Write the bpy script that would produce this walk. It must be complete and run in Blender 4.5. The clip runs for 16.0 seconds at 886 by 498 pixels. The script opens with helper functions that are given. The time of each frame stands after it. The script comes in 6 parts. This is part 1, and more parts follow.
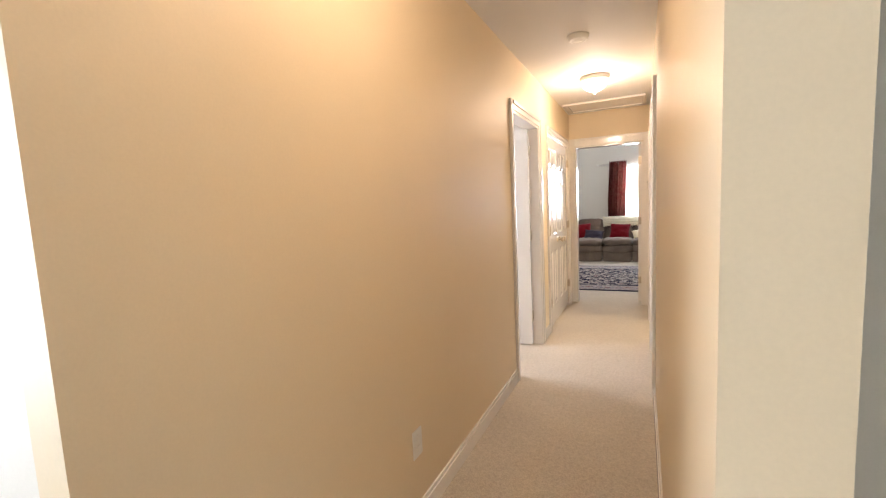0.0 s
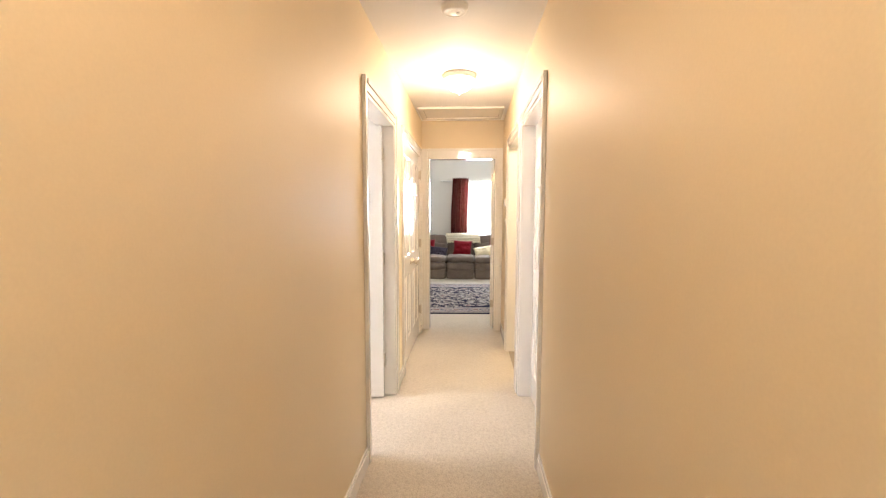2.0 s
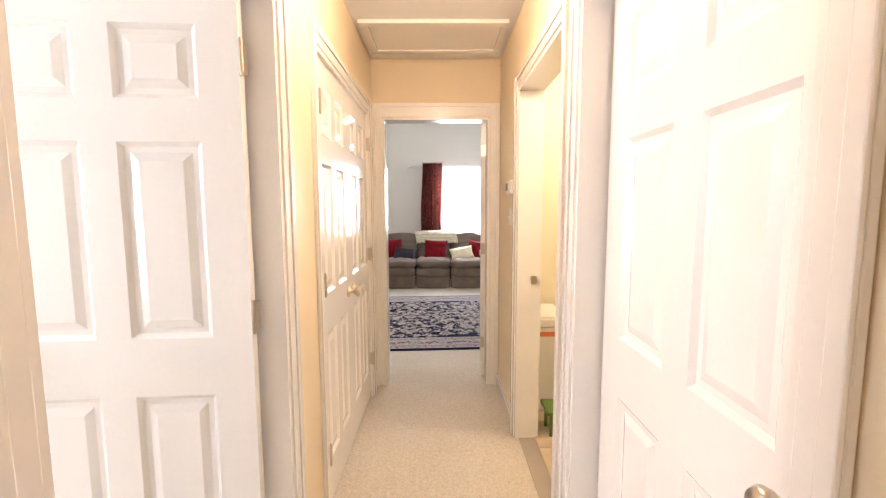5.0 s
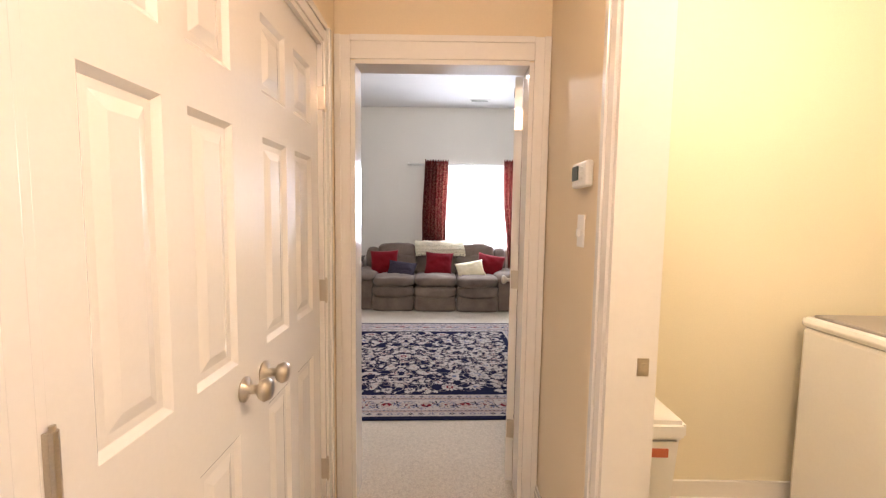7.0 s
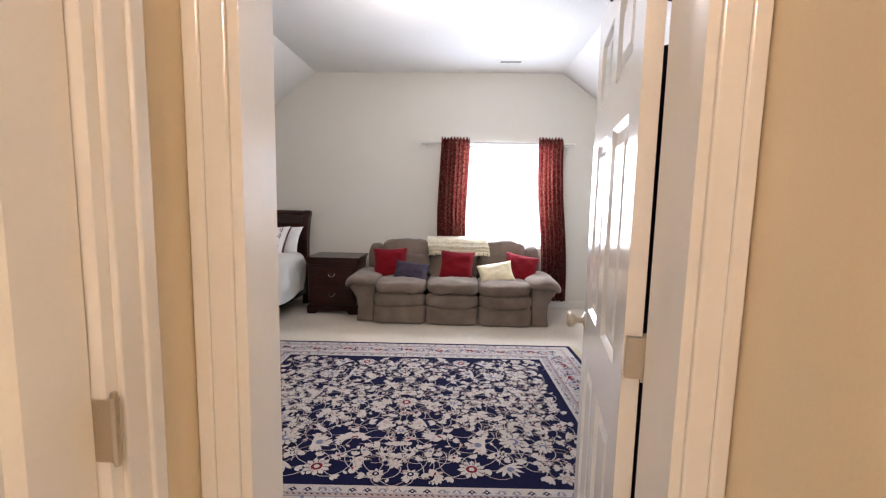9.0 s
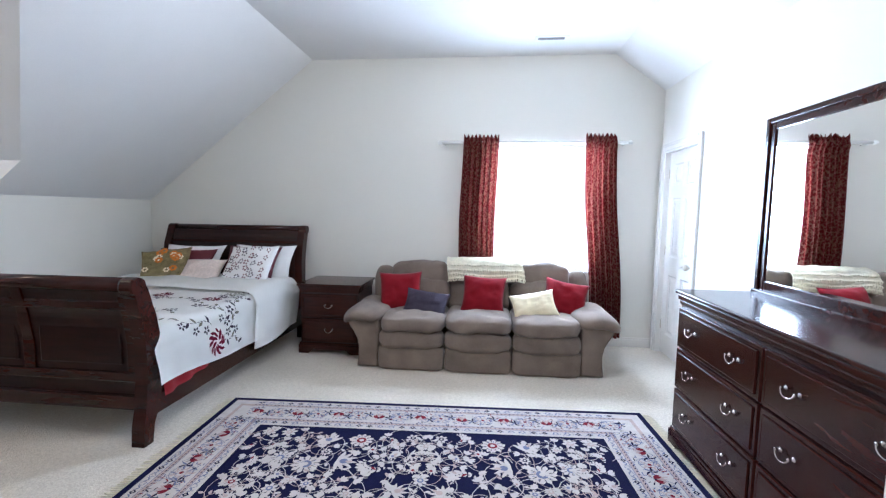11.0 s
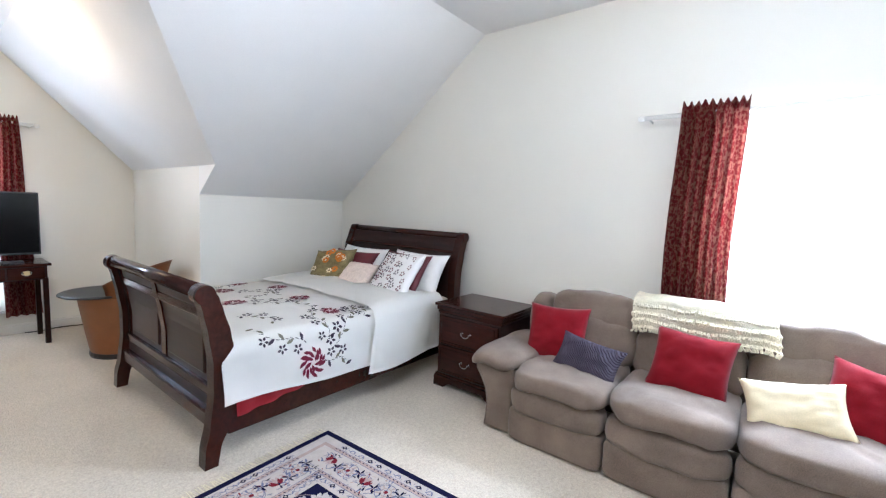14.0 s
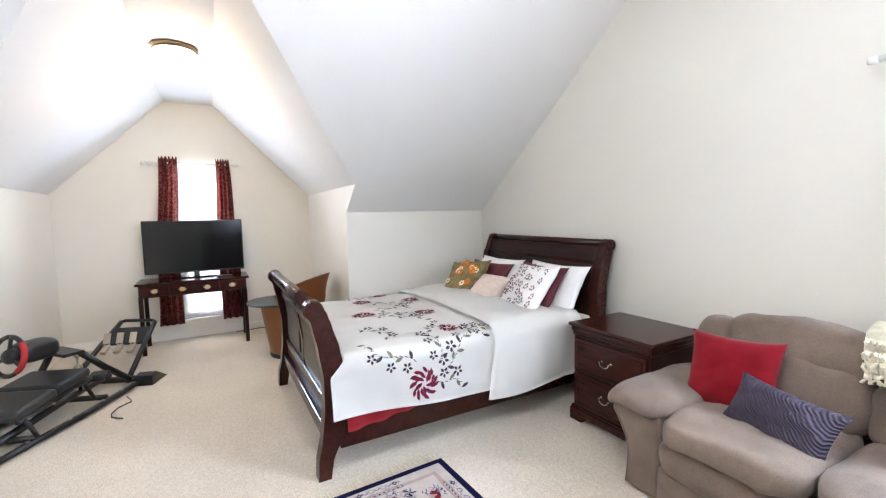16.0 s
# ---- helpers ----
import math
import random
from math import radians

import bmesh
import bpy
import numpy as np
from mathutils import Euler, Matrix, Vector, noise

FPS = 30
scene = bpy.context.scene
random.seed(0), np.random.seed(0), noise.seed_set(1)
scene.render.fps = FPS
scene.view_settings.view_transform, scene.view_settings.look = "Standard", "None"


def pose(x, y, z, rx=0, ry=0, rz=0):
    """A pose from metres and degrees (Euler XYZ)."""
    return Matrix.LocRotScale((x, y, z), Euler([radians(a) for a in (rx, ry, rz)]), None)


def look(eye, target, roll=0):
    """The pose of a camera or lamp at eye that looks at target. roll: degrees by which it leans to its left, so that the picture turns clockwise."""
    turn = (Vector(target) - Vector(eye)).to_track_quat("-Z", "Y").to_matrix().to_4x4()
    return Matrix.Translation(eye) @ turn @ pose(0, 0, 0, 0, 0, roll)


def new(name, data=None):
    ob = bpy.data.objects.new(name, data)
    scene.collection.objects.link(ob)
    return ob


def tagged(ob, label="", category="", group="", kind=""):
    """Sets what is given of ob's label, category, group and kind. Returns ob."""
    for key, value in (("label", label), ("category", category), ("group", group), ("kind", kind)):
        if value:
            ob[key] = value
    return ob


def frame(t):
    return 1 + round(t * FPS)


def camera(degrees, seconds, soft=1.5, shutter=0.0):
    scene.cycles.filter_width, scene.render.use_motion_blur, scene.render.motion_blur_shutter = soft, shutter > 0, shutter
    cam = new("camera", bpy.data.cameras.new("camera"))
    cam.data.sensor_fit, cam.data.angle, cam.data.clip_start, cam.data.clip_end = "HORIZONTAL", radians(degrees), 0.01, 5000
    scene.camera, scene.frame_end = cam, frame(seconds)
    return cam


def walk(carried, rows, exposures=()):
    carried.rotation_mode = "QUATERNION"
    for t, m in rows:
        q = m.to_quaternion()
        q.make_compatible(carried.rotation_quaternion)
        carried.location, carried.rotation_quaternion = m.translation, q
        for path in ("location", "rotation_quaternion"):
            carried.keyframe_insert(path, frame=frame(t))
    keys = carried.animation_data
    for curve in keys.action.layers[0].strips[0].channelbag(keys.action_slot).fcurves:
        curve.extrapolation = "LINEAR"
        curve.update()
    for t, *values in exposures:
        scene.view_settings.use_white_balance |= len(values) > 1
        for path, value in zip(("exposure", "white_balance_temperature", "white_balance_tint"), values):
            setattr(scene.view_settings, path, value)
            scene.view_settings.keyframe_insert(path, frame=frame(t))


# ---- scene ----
cam = camera(92.9, 16.0, soft=1.25)
# stops: the camera opens up as it enters the bedroom
EXPOSURES = [(0, -0.32, 6300, 15), (1.2, 0.0, 6400, 12), (4, 0.0, 6350, 14), (6.5, -0.24, 6350, 20), (8.5, -0.22, 6350, 20), (9.2, -0.05, 6150, 18), (11.3, 0.30, 5150, 12), (12.5, 0.51, 5300, 12), (14.5, 0.70, 5500, 12), (16, 0.87, 5700, 13)]
PATH = [
    (0, (0.921, 0.969, 1.353), (0.065, 2.765, 1.152), -2.7),
    (0.5, (0.782, 1.131, 1.377), (0.157, 3.017, 1.151), -2.6),
    (1, (0.705, 1.332, 1.365), (0.302, 3.28, 1.156), -2.2),
    (1.5, (0.652, 1.563, 1.364), (0.401, 3.538, 1.175), -1.2),
    (2, (0.613, 1.786, 1.386), (0.49, 3.776, 1.218), 0.1),
    (2.5, (0.577, 2.051, 1.4), (0.543, 4.044, 1.235), 1.1),
    (3, (0.575, 2.336, 1.377), (0.572, 4.327, 1.185), 0.5),
    (3.5, (0.577, 2.617, 1.386), (0.585, 4.605, 1.169), -0.6),
    (4, (0.555, 2.926, 1.38), (0.573, 4.913, 1.153), -1.1),
    (6.5, (0.558, 4.525, 1.387), (0.557, 6.519, 1.237), 1.4),
    (7, (0.546, 4.837, 1.37), (0.541, 6.83, 1.201), 0.8),
    (7.5, (0.533, 5.132, 1.371), (0.519, 7.124, 1.187), 0.4),
    (8, (0.542, 5.415, 1.377), (0.496, 7.404, 1.169), -0.3),
    (8.5, (0.554, 5.697, 1.371), (0.476, 7.685, 1.16), -0.3),
    (9, (0.528, 6.013, 1.364), (0.438, 7.999, 1.147), 1.2),
    (9.2, (0.52, 6.106, 1.365), (0.424, 8.093, 1.158), 1.8),
    (11.3, (0.459, 7.207, 1.417), (0.215, 9.185, 1.24), 0.2),
    (11.5, (0.492, 7.318, 1.42), (0.184, 9.284, 1.229), -0.3),
    (12, (0.528, 7.533, 1.415), (0.055, 9.465, 1.208), -0.7),
    (12.5, (0.567, 7.754, 1.409), (-0.091, 9.63, 1.195), -0.1),
    (13, (0.648, 7.952, 1.43), (-0.208, 9.748, 1.226), 0.9),
    (13.5, (0.73, 8.14, 1.456), (-0.319, 9.832, 1.268), 1.6),
    (14, (0.78, 8.297, 1.45), (-0.449, 9.863, 1.258), 2.3),
    (14.5, (0.767, 8.458, 1.437), (-0.613, 9.891, 1.231), 2.1),
    (15, (0.769, 8.58, 1.43), (-0.747, 9.868, 1.228), 1.1),
    (15.5, (0.774, 8.696, 1.449), (-0.863, 9.83, 1.257), -0.5),
    (16, (0.777, 8.773, 1.459), (-0.971, 9.731, 1.292), -1.2),
]
walk(cam, [(t, look(eye, target, roll)) for t, eye, target, roll in PATH],
     exposures=EXPOSURES)

# ---- light ----
world = bpy.data.worlds.new("world")
scene.world = world
world.use_nodes = True
sky = world.node_tree.nodes.new("ShaderNodeTexSky")
sky.sky_type, sky.sun_disc = "NISHITA", False
sky.sun_elevation, sky.sun_rotation = radians(40), radians(200)
world.node_tree.links.new(sky.outputs[0], world.node_tree.nodes["Background"].inputs[0])
world.node_tree.nodes["Background"].inputs[1].default_value = 0.1

WARM, DAY, SOFTWHITE = (1.0, 0.745, 0.53), (0.80, 0.90, 1.0), (1.0, 0.93, 0.84)


def area_lamp(name, eye, target, sx, sy, watts, colour):
    d = bpy.data.lights.new(name, "AREA")
    d.shape, d.size, d.size_y, d.energy, d.color = "RECTANGLE", sx, sy, watts, colour
    ob = new(name, d)
    ob.matrix_world = look(eye, target)
    return ob


def bulb(name, place, watts, colour, radius=0.09):
    d = bpy.data.lights.new(name, "POINT")
    d.energy, d.color, d.shadow_soft_size = watts, colour, radius
    ob = new(name, d)
    ob.location = place
    return ob


area_lamp("daylight_back_window", (1.08, 11.612, 1.46), (1.08, 8, 1.2), 1.2, 1.28, 150, DAY)
area_lamp("daylight_dormer_window", (-5.232, 8.66, 1.72), (-2, 8.66, 1.62), 0.45, 0.75, 18, DAY)
area_lamp("daylight_side_room", (-2.15, 4.2, 1.5), (0.5, 4.4, 1.0), 1.2, 1.3, 34, (0.80, 0.84, 1.0))
area_lamp("daylight_landing", (-1.75, 0.2, 1.4), (2, 0.5, 1.2), 1.2, 1.6, 50, (0.74, 0.86, 1.0))
bulb("hall_bulb", (0.53, 5.13, 2.26), 30, WARM)
bulb("hall_bulb_2", (0.53, 2.0, 2.26), 15, WARM)
bulb("laundry_bulb", (1.75, 5.75, 2.26), 46, (1.0, 0.84, 0.63))
bulb("room_bulb", (0.14, 9.2, 2.80), 52, SOFTWHITE)
bulb("dormer_bulb", (-3.33, 8.60, 2.62), 14, (1.0, 0.69, 0.38))

# ---- materials ----
def mat(name, colour, rough=0.5, metal=0.0, vary=0.08, scale=6.0, fine=80.0, bump=0.1, dist=0.002, coat=0.0, sheen=0.0, random_tint=0.0):
    m = bpy.data.materials.new(name)
    m.use_nodes = True
    nt = m.node_tree
    n, l = nt.nodes, nt.links
    b = n["Principled BSDF"]
    b.inputs["Roughness"].default_value, b.inputs["Metallic"].default_value = rough, metal
    b.inputs["Coat Weight"].default_value, b.inputs["Sheen Weight"].default_value = coat, sheen
    if rough > 0.75:
        b.inputs["Specular IOR Level"].default_value = 0.12
    tc = n.new("ShaderNodeTexCoord")
    big, small = n.new("ShaderNodeTexNoise"), n.new("ShaderNodeTexNoise")
    big.inputs["Scale"].default_value, small.inputs["Scale"].default_value = scale, fine
    big.inputs["Detail"].default_value, small.inputs["Detail"].default_value = 4, 3
    l.new(tc.outputs["Object"], big.inputs["Vector"]), l.new(tc.outputs["Object"], small.inputs["Vector"])
    add = n.new("ShaderNodeMath")
    add.operation = "ADD"
    l.new(big.outputs["Fac"], add.inputs[0]), l.new(small.outputs["Fac"], add.inputs[1])
    ramp = n.new("ShaderNodeMapRange")
    ramp.inputs["From Min"].default_value, ramp.inputs["From Max"].default_value = 0.6, 1.4
    ramp.inputs["To Min"].default_value, ramp.inputs["To Max"].default_value = 1 - vary, 1 + vary
    l.new(add.outputs[0], ramp.inputs["Value"])
    hsv = n.new("ShaderNodeHueSaturation")
    hsv.inputs["Color"].default_value = (*colour, 1)
    l.new(ramp.outputs[0], hsv.inputs["Value"]), l.new(hsv.outputs[0], b.inputs["Base Color"])
    if bump:
        bp = n.new("ShaderNodeBump")
        bp.inputs["Strength"].default_value, bp.inputs["Distance"].default_value = bump, dist
        l.new(small.outputs["Fac"], bp.inputs["Height"]), l.new(bp.outputs[0], b.inputs["Normal"])
    return m


def wood(name, dark, light, rough=0.28):
    m = bpy.data.materials.new(name)
    m.use_nodes = True
    n, l = m.node_tree.nodes, m.node_tree.links
    b = n["Principled BSDF"]
    tc, mp, ns = n.new("ShaderNodeTexCoord"), n.new("ShaderNodeMapping"), n.new("ShaderNodeTexNoise")
    mp.inputs["Scale"].default_value = (2.0, 14.0, 14.0)
    ns.inputs["Scale"].default_value, ns.inputs["Detail"].default_value, ns.inputs["Distortion"].default_value = 2.5, 6, 0.6
    l.new(tc.outputs["Object"], mp.inputs[0]), l.new(mp.outputs[0], ns.inputs["Vector"])
    cr = n.new("ShaderNodeValToRGB")
    cr.color_ramp.elements[0].position, cr.color_ramp.elements[1].position = 0.3, 0.72
    cr.color_ramp.elements[0].color, cr.color_ramp.elements[1].color = (*dark, 1), (*light, 1)
    l.new(ns.outputs["Fac"], cr.inputs[0]), l.new(cr.outputs[0], b.inputs["Base Color"])
    b.inputs["Roughness"].default_value, b.inputs["Coat Weight"].default_value, b.inputs["Coat Roughness"].default_value = rough, 0.12, 0.15
    b.inputs["Specular IOR Level"].default_value = 0.22
    bp = n.new("ShaderNodeBump")
    bp.inputs["Strength"].default_value, bp.inputs["Distance"].default_value = 0.08, 0.001
    l.new(ns.outputs["Fac"], bp.inputs["Height"]), l.new(bp.outputs[0], b.inputs["Normal"])
    return m


def carpet_mat():
    m = bpy.data.materials.new("loop_carpet")
    m.use_nodes = True
    n, l = m.node_tree.nodes, m.node_tree.links
    b = n["Principled BSDF"]
    tc = n.new("ShaderNodeTexCoord")
    vo, ns, st = n.new("ShaderNodeTexVoronoi"), n.new("ShaderNodeTexNoise"), n.new("ShaderNodeTexNoise")
    vo.inputs["Scale"].default_value, ns.inputs["Scale"].default_value, st.inputs["Scale"].default_value = 130, 45, 1.6
    st.inputs["Detail"].default_value = 5
    for k in (vo, ns, st):
        l.new(tc.outputs["Object"], k.inputs["Vector"])
    cr = n.new("ShaderNodeValToRGB")
    cr.color_ramp.elements[0].color, cr.color_ramp.elements[1].color = (0.64, 0.575, 0.475, 1), (0.52, 0.455, 0.36, 1)
    cr.color_ramp.elements[0].position, cr.color_ramp.elements[1].position = 0.15, 0.75
    l.new(vo.outputs["Distance"], cr.inputs[0])
    hsv, mr, ad = n.new("ShaderNodeHueSaturation"), n.new("ShaderNodeMapRange"), n.new("ShaderNodeMath")
    ad.operation = "ADD"
    l.new(ns.outputs["Fac"], ad.inputs[0]), l.new(st.outputs["Fac"], ad.inputs[1])
    mr.inputs["From Min"].default_value, mr.inputs["From Max"].default_value = 0.6, 1.4
    mr.inputs["To Min"].default_value, mr.inputs["To Max"].default_value = 0.84, 1.14
    l.new(ad.outputs[0], mr.inputs["Value"]), l.new(mr.outputs[0], hsv.inputs["Value"]), l.new(cr.outputs[0], hsv.inputs["Color"])
    l.new(hsv.outputs[0], b.inputs["Base Color"])
    b.inputs["Roughness"].default_value, b.inputs["Sheen Weight"].default_value = 1.0, 0.2
    bp = n.new("ShaderNodeBump")
    bp.invert = True
    bp.inputs["Strength"].default_value, bp.inputs["Distance"].default_value = 0.6, 0.004
    l.new(vo.outputs["Distance"], bp.inputs["Height"]), l.new(bp.outputs[0], b.inputs["Normal"])
    return m


def damask_mat():
    m = bpy.data.materials.new("red_damask")
    m.use_nodes = True
    n, l = m.node_tree.nodes, m.node_tree.links
    b = n["Principled BSDF"]
    tc, mp = n.new("ShaderNodeTexCoord"), n.new("ShaderNodeMapping")
    mp.inputs["Scale"].default_value = (46, 46, 34)
    vo, wv = n.new("ShaderNodeTexVoronoi"), n.new("ShaderNodeTexNoise")
    vo.feature, vo.inputs["Scale"].default_value = "SMOOTH_F1", 1.3
    wv.inputs["Scale"].default_value, wv.inputs["Detail"].default_value, wv.inputs["Distortion"].default_value = 1.9, 2.5, 1.8
    l.new(tc.outputs["Object"], mp.inputs[0]), l.new(mp.outputs[0], vo.inputs["Vector"]), l.new(mp.outputs[0], wv.inputs["Vector"])
    mul = n.new("ShaderNodeMath")
    mul.operation = "MULTIPLY"
    l.new(vo.outputs["Distance"], mul.inputs[0]), l.new(wv.outputs["Fac"], mul.inputs[1])
    cr = n.new("ShaderNodeValToRGB")
    e = cr.color_ramp.elements
    e[0].position, e[0].color = 0.17, (0.13, 0.010, 0.012, 1)
    e[1].position, e[1].color = 0.30, (0.23, 0.10, 0.07, 1)
    l.new(mul.outputs[0], cr.inputs[0]), l.new(cr.outputs[0], b.inputs["Base Color"])
    b.inputs["Roughness"].default_value, b.inputs["Specular IOR Level"].default_value = 0.7, 0.2
    tr, mx = n.new("ShaderNodeBsdfTranslucent"), n.new("ShaderNodeMixShader")
    mx.inputs[0].default_value = 0.2
    l.new(cr.outputs[0], tr.inputs[0]), l.new(b.outputs[0], mx.inputs[1]), l.new(tr.outputs[0], mx.inputs[2])
    l.new(mx.outputs[0], n["Material Output"].inputs[0])
    return m


def glow(name, colour, strength):
    m = bpy.data.materials.new(name)
    m.use_nodes = True
    b = m.node_tree.nodes["Principled BSDF"]
    b.inputs["Base Color"].default_value = (*colour, 1)
    b.inputs["Emission Color"].default_value, b.inputs["Emission Strength"].default_value = (*colour, 1), strength
    return m


def glass_mat():
    m = bpy.data.materials.new("window_glass")
    m.use_nodes = True
    b = m.node_tree.nodes["Principled BSDF"]
    b.inputs["Transmission Weight"].default_value, b.inputs["Roughness"].default_value, b.inputs["IOR"].default_value = 1, 0, 1.45
    return m


M_HALL = mat("hall_paint", (0.74, 0.62, 0.43), 0.52, vary=0.03, scale=1.5, fine=160, bump=0.12)
M_ROOM = mat("room_paint", (0.73, 0.705, 0.635), 0.5, vary=0.03, scale=1.5, fine=160, bump=0.12)
M_CEIL = mat("ceiling_paint", (0.76, 0.75, 0.73), 0.7, vary=0.03, scale=2, fine=120, bump=0.15)
M_TRIM = mat("gloss_white_trim", (0.82, 0.79, 0.74), 0.22, vary=0.02, scale=3, fine=60, bump=0.03, coat=0.3)
M_DOOR = mat("white_door_paint", (0.82, 0.79, 0.74), 0.2, vary=0.02, scale=3, fine=90, bump=0.05, coat=0.3)
M_CARPET = carpet_mat()
M_NICKEL = mat("satin_nickel", (0.55, 0.49, 0.40), 0.28, 1.0, vary=0.1, fine=300, bump=0.02)
M_PEWTER = mat("polished_pewter", (0.42, 0.39, 0.36), 0.25, 1.0, vary=0.1, fine=300, bump=0.02)
M_BRASS = mat("aged_brass", (0.62, 0.48, 0.24), 0.3, 1.0, vary=0.1, fine=200, bump=0.02)
M_CHERRY = wood("dark_cherry", (0.009, 0.0024, 0.0018), (0.026, 0.0062, 0.004))
M_CHERRY2 = wood("red_cherry", (0.020, 0.0050, 0.0034), (0.038, 0.0088, 0.0052), 0.2)
M_SUEDE = mat("taupe_microfibre", (0.175, 0.135, 0.106), 0.95, vary=0.42, scale=5, fine=260, bump=0.2, dist=0.001, sheen=0.15)
M_RED = mat("red_cushion_velvet", (0.17, 0.004, 0.009), 0.9, vary=0.2, scale=12, fine=300, bump=0.2, sheen=0.1)
M_PLUM = mat("slate_purple_weave", (0.060, 0.050, 0.072), 0.8, vary=0.2, scale=20, fine=250, bump=0.4)
n_, l_ = M_PLUM.node_tree.nodes, M_PLUM.node_tree.links
rib, rib_bump, rib_at = n_.new("ShaderNodeTexWave"), n_.new("ShaderNodeBump"), n_.new("ShaderNodeTexCoord")
rib.bands_direction, rib.inputs["Scale"].default_value, rib.inputs["Distortion"].default_value = "DIAGONAL", 38.0, 1.2
rib_bump.inputs["Strength"].default_value, rib_bump.inputs["Distance"].default_value = 0.9, 0.006
l_.new(rib_at.outputs["Object"], rib.inputs["Vector"]), l_.new(rib.outputs["Fac"], rib_bump.inputs["Height"])
l_.new(rib_bump.outputs[0], n_["Principled BSDF"].inputs["Normal"])
M_CREAM = mat("cream_satin", (0.76, 0.66, 0.44), 0.55, vary=0.12, scale=10, fine=200, bump=0.2)
M_THROW = mat("cream_knit", (0.72, 0.66, 0.50), 0.95, vary=0.15, scale=25, fine=140, bump=0.8, dist=0.005)
M_DUVET = mat("ivory_duvet_cotton", (0.92, 0.905, 0.86), 0.85, vary=0.03, scale=5, fine=250, bump=0.15)
M_LINEN = mat("white_linen", (0.82, 0.81, 0.79), 0.85, vary=0.04, scale=6, fine=250, bump=0.15)
M_BEIGE = mat("beige_sheet", (0.62, 0.55, 0.43), 0.9, vary=0.06, scale=6, fine=250, bump=0.15)
M_BURG = mat("burgundy_satin", (0.10, 0.008, 0.016), 0.6, vary=0.15, scale=10, fine=200, bump=0.1)
M_GREY = mat("grey_embroidery", (0.05, 0.040, 0.058), 0.85, vary=0.2, scale=30, fine=300, bump=0.3)
M_GREEN = mat("sage_embroidery", (0.21, 0.20, 0.15), 0.85, vary=0.2, scale=30, fine=300, bump=0.3)
M_ROSE = mat("rose_embroidery", (0.13, 0.012, 0.03), 0.85, vary=0.3, scale=40, fine=300, bump=0.3)
M_OLIVE = mat("olive_gold_print", (0.20, 0.165, 0.08), 0.85, vary=0.6, scale=22, fine=300, bump=0.2)
M_ORANGE = mat("orange_print", (0.52, 0.17, 0.03), 0.85, vary=0.3, scale=30, fine=300, bump=0.2)
M_BEDRED = mat("red_dust_ruffle", (0.36, 0.006, 0.014), 0.7, vary=0.15, scale=10, fine=200, bump=0.1)
M_NAVY = mat("rug_navy_pile", (0.0045, 0.0045, 0.028), 0.98, vary=0.25, scale=20, fine=350, bump=0.5, dist=0.003)
M_RUGCREAM = mat("rug_cream_pile", (0.46, 0.41, 0.37), 0.98, vary=0.15, scale=20, fine=350, bump=0.5, dist=0.003)
M_RUGRED = mat("rug_red_pile", (0.16, 0.014, 0.024), 0.98, vary=0.2, scale=20, fine=350, bump=0.5, dist=0.003)
M_RUGBLUE = mat("rug_slate_pile", (0.14, 0.15, 0.23), 0.98, vary=0.2, scale=20, fine=350, bump=0.5, dist=0.003)
M_RUGROSE = mat("rug_dusty_rose_pile", (0.38, 0.29, 0.26), 0.98, vary=0.2, scale=20, fine=350, bump=0.5, dist=0.003)
M_BLACK = mat("black_plastic", (0.012, 0.012, 0.013), 0.4, vary=0.15, fine=200, bump=0.05)
M_BLACKMETAL = mat("black_powder_coat", (0.013, 0.013, 0.014), 0.35, 0.2, vary=0.15, fine=250, bump=0.08)
M_SCREEN = mat("dark_screen", (0.006, 0.007, 0.008), 0.12, vary=0.05, bump=0)
M_LEATHER = mat("tan_leather", (0.24, 0.085, 0.026), 0.42, vary=0.15, scale=8, fine=200, bump=0.2)
M_PLASTIC = mat("white_plastic", (0.80, 0.79, 0.75), 0.35, vary=0.02, bump=0.02)
M_ENAMEL = mat("white_enamel", (0.82, 0.82, 0.80), 0.2, vary=0.02, bump=0.0, coat=0.4)
M_GREYLID = mat("grey_lid", (0.33, 0.30, 0.27), 0.3, vary=0.05, bump=0.0)
M_TILE = mat("beige_ceramic_tile", (0.55, 0.44, 0.30), 0.35, vary=0.15, scale=10, fine=60, bump=0.1)
M_GROUT = mat("grey_grout", (0.36, 0.31, 0.25), 0.9, vary=0.1, fine=200, bump=0.3)
M_GREENPL = mat("green_plastic", (0.10, 0.19, 0.03), 0.4, vary=0.1, bump=0.02)
M_SALMON = mat("salmon_label", (0.60, 0.16, 0.08), 0.6, vary=0.05, bump=0.02)
M_NAVYCLOTH = mat("navy_fabric", (0.010, 0.013, 0.040), 0.9, vary=0.3, scale=8, fine=200, bump=0.3)
M_IRON = mat("black_iron", (0.02, 0.02, 0.022), 0.5, 0.6, vary=0.1, fine=150, bump=0.1)
M_REDGRIP = mat("red_grip", (0.35, 0.012, 0.015), 0.6, vary=0.1, fine=200, bump=0.1)
M_LCD = mat("lcd_grey", (0.05, 0.07, 0.06), 0.2, vary=0.05, bump=0)
M_VENT = mat("vent_shadow", (0.10, 0.10, 0.10), 0.6, vary=0.1, bump=0)
M_SKY = glow("daylight_backdrop", (1.0, 1.0, 1.0), 14.0)
M_DOME = glow("lit_frosted_glass", (1.0, 0.86, 0.62), 9.0)
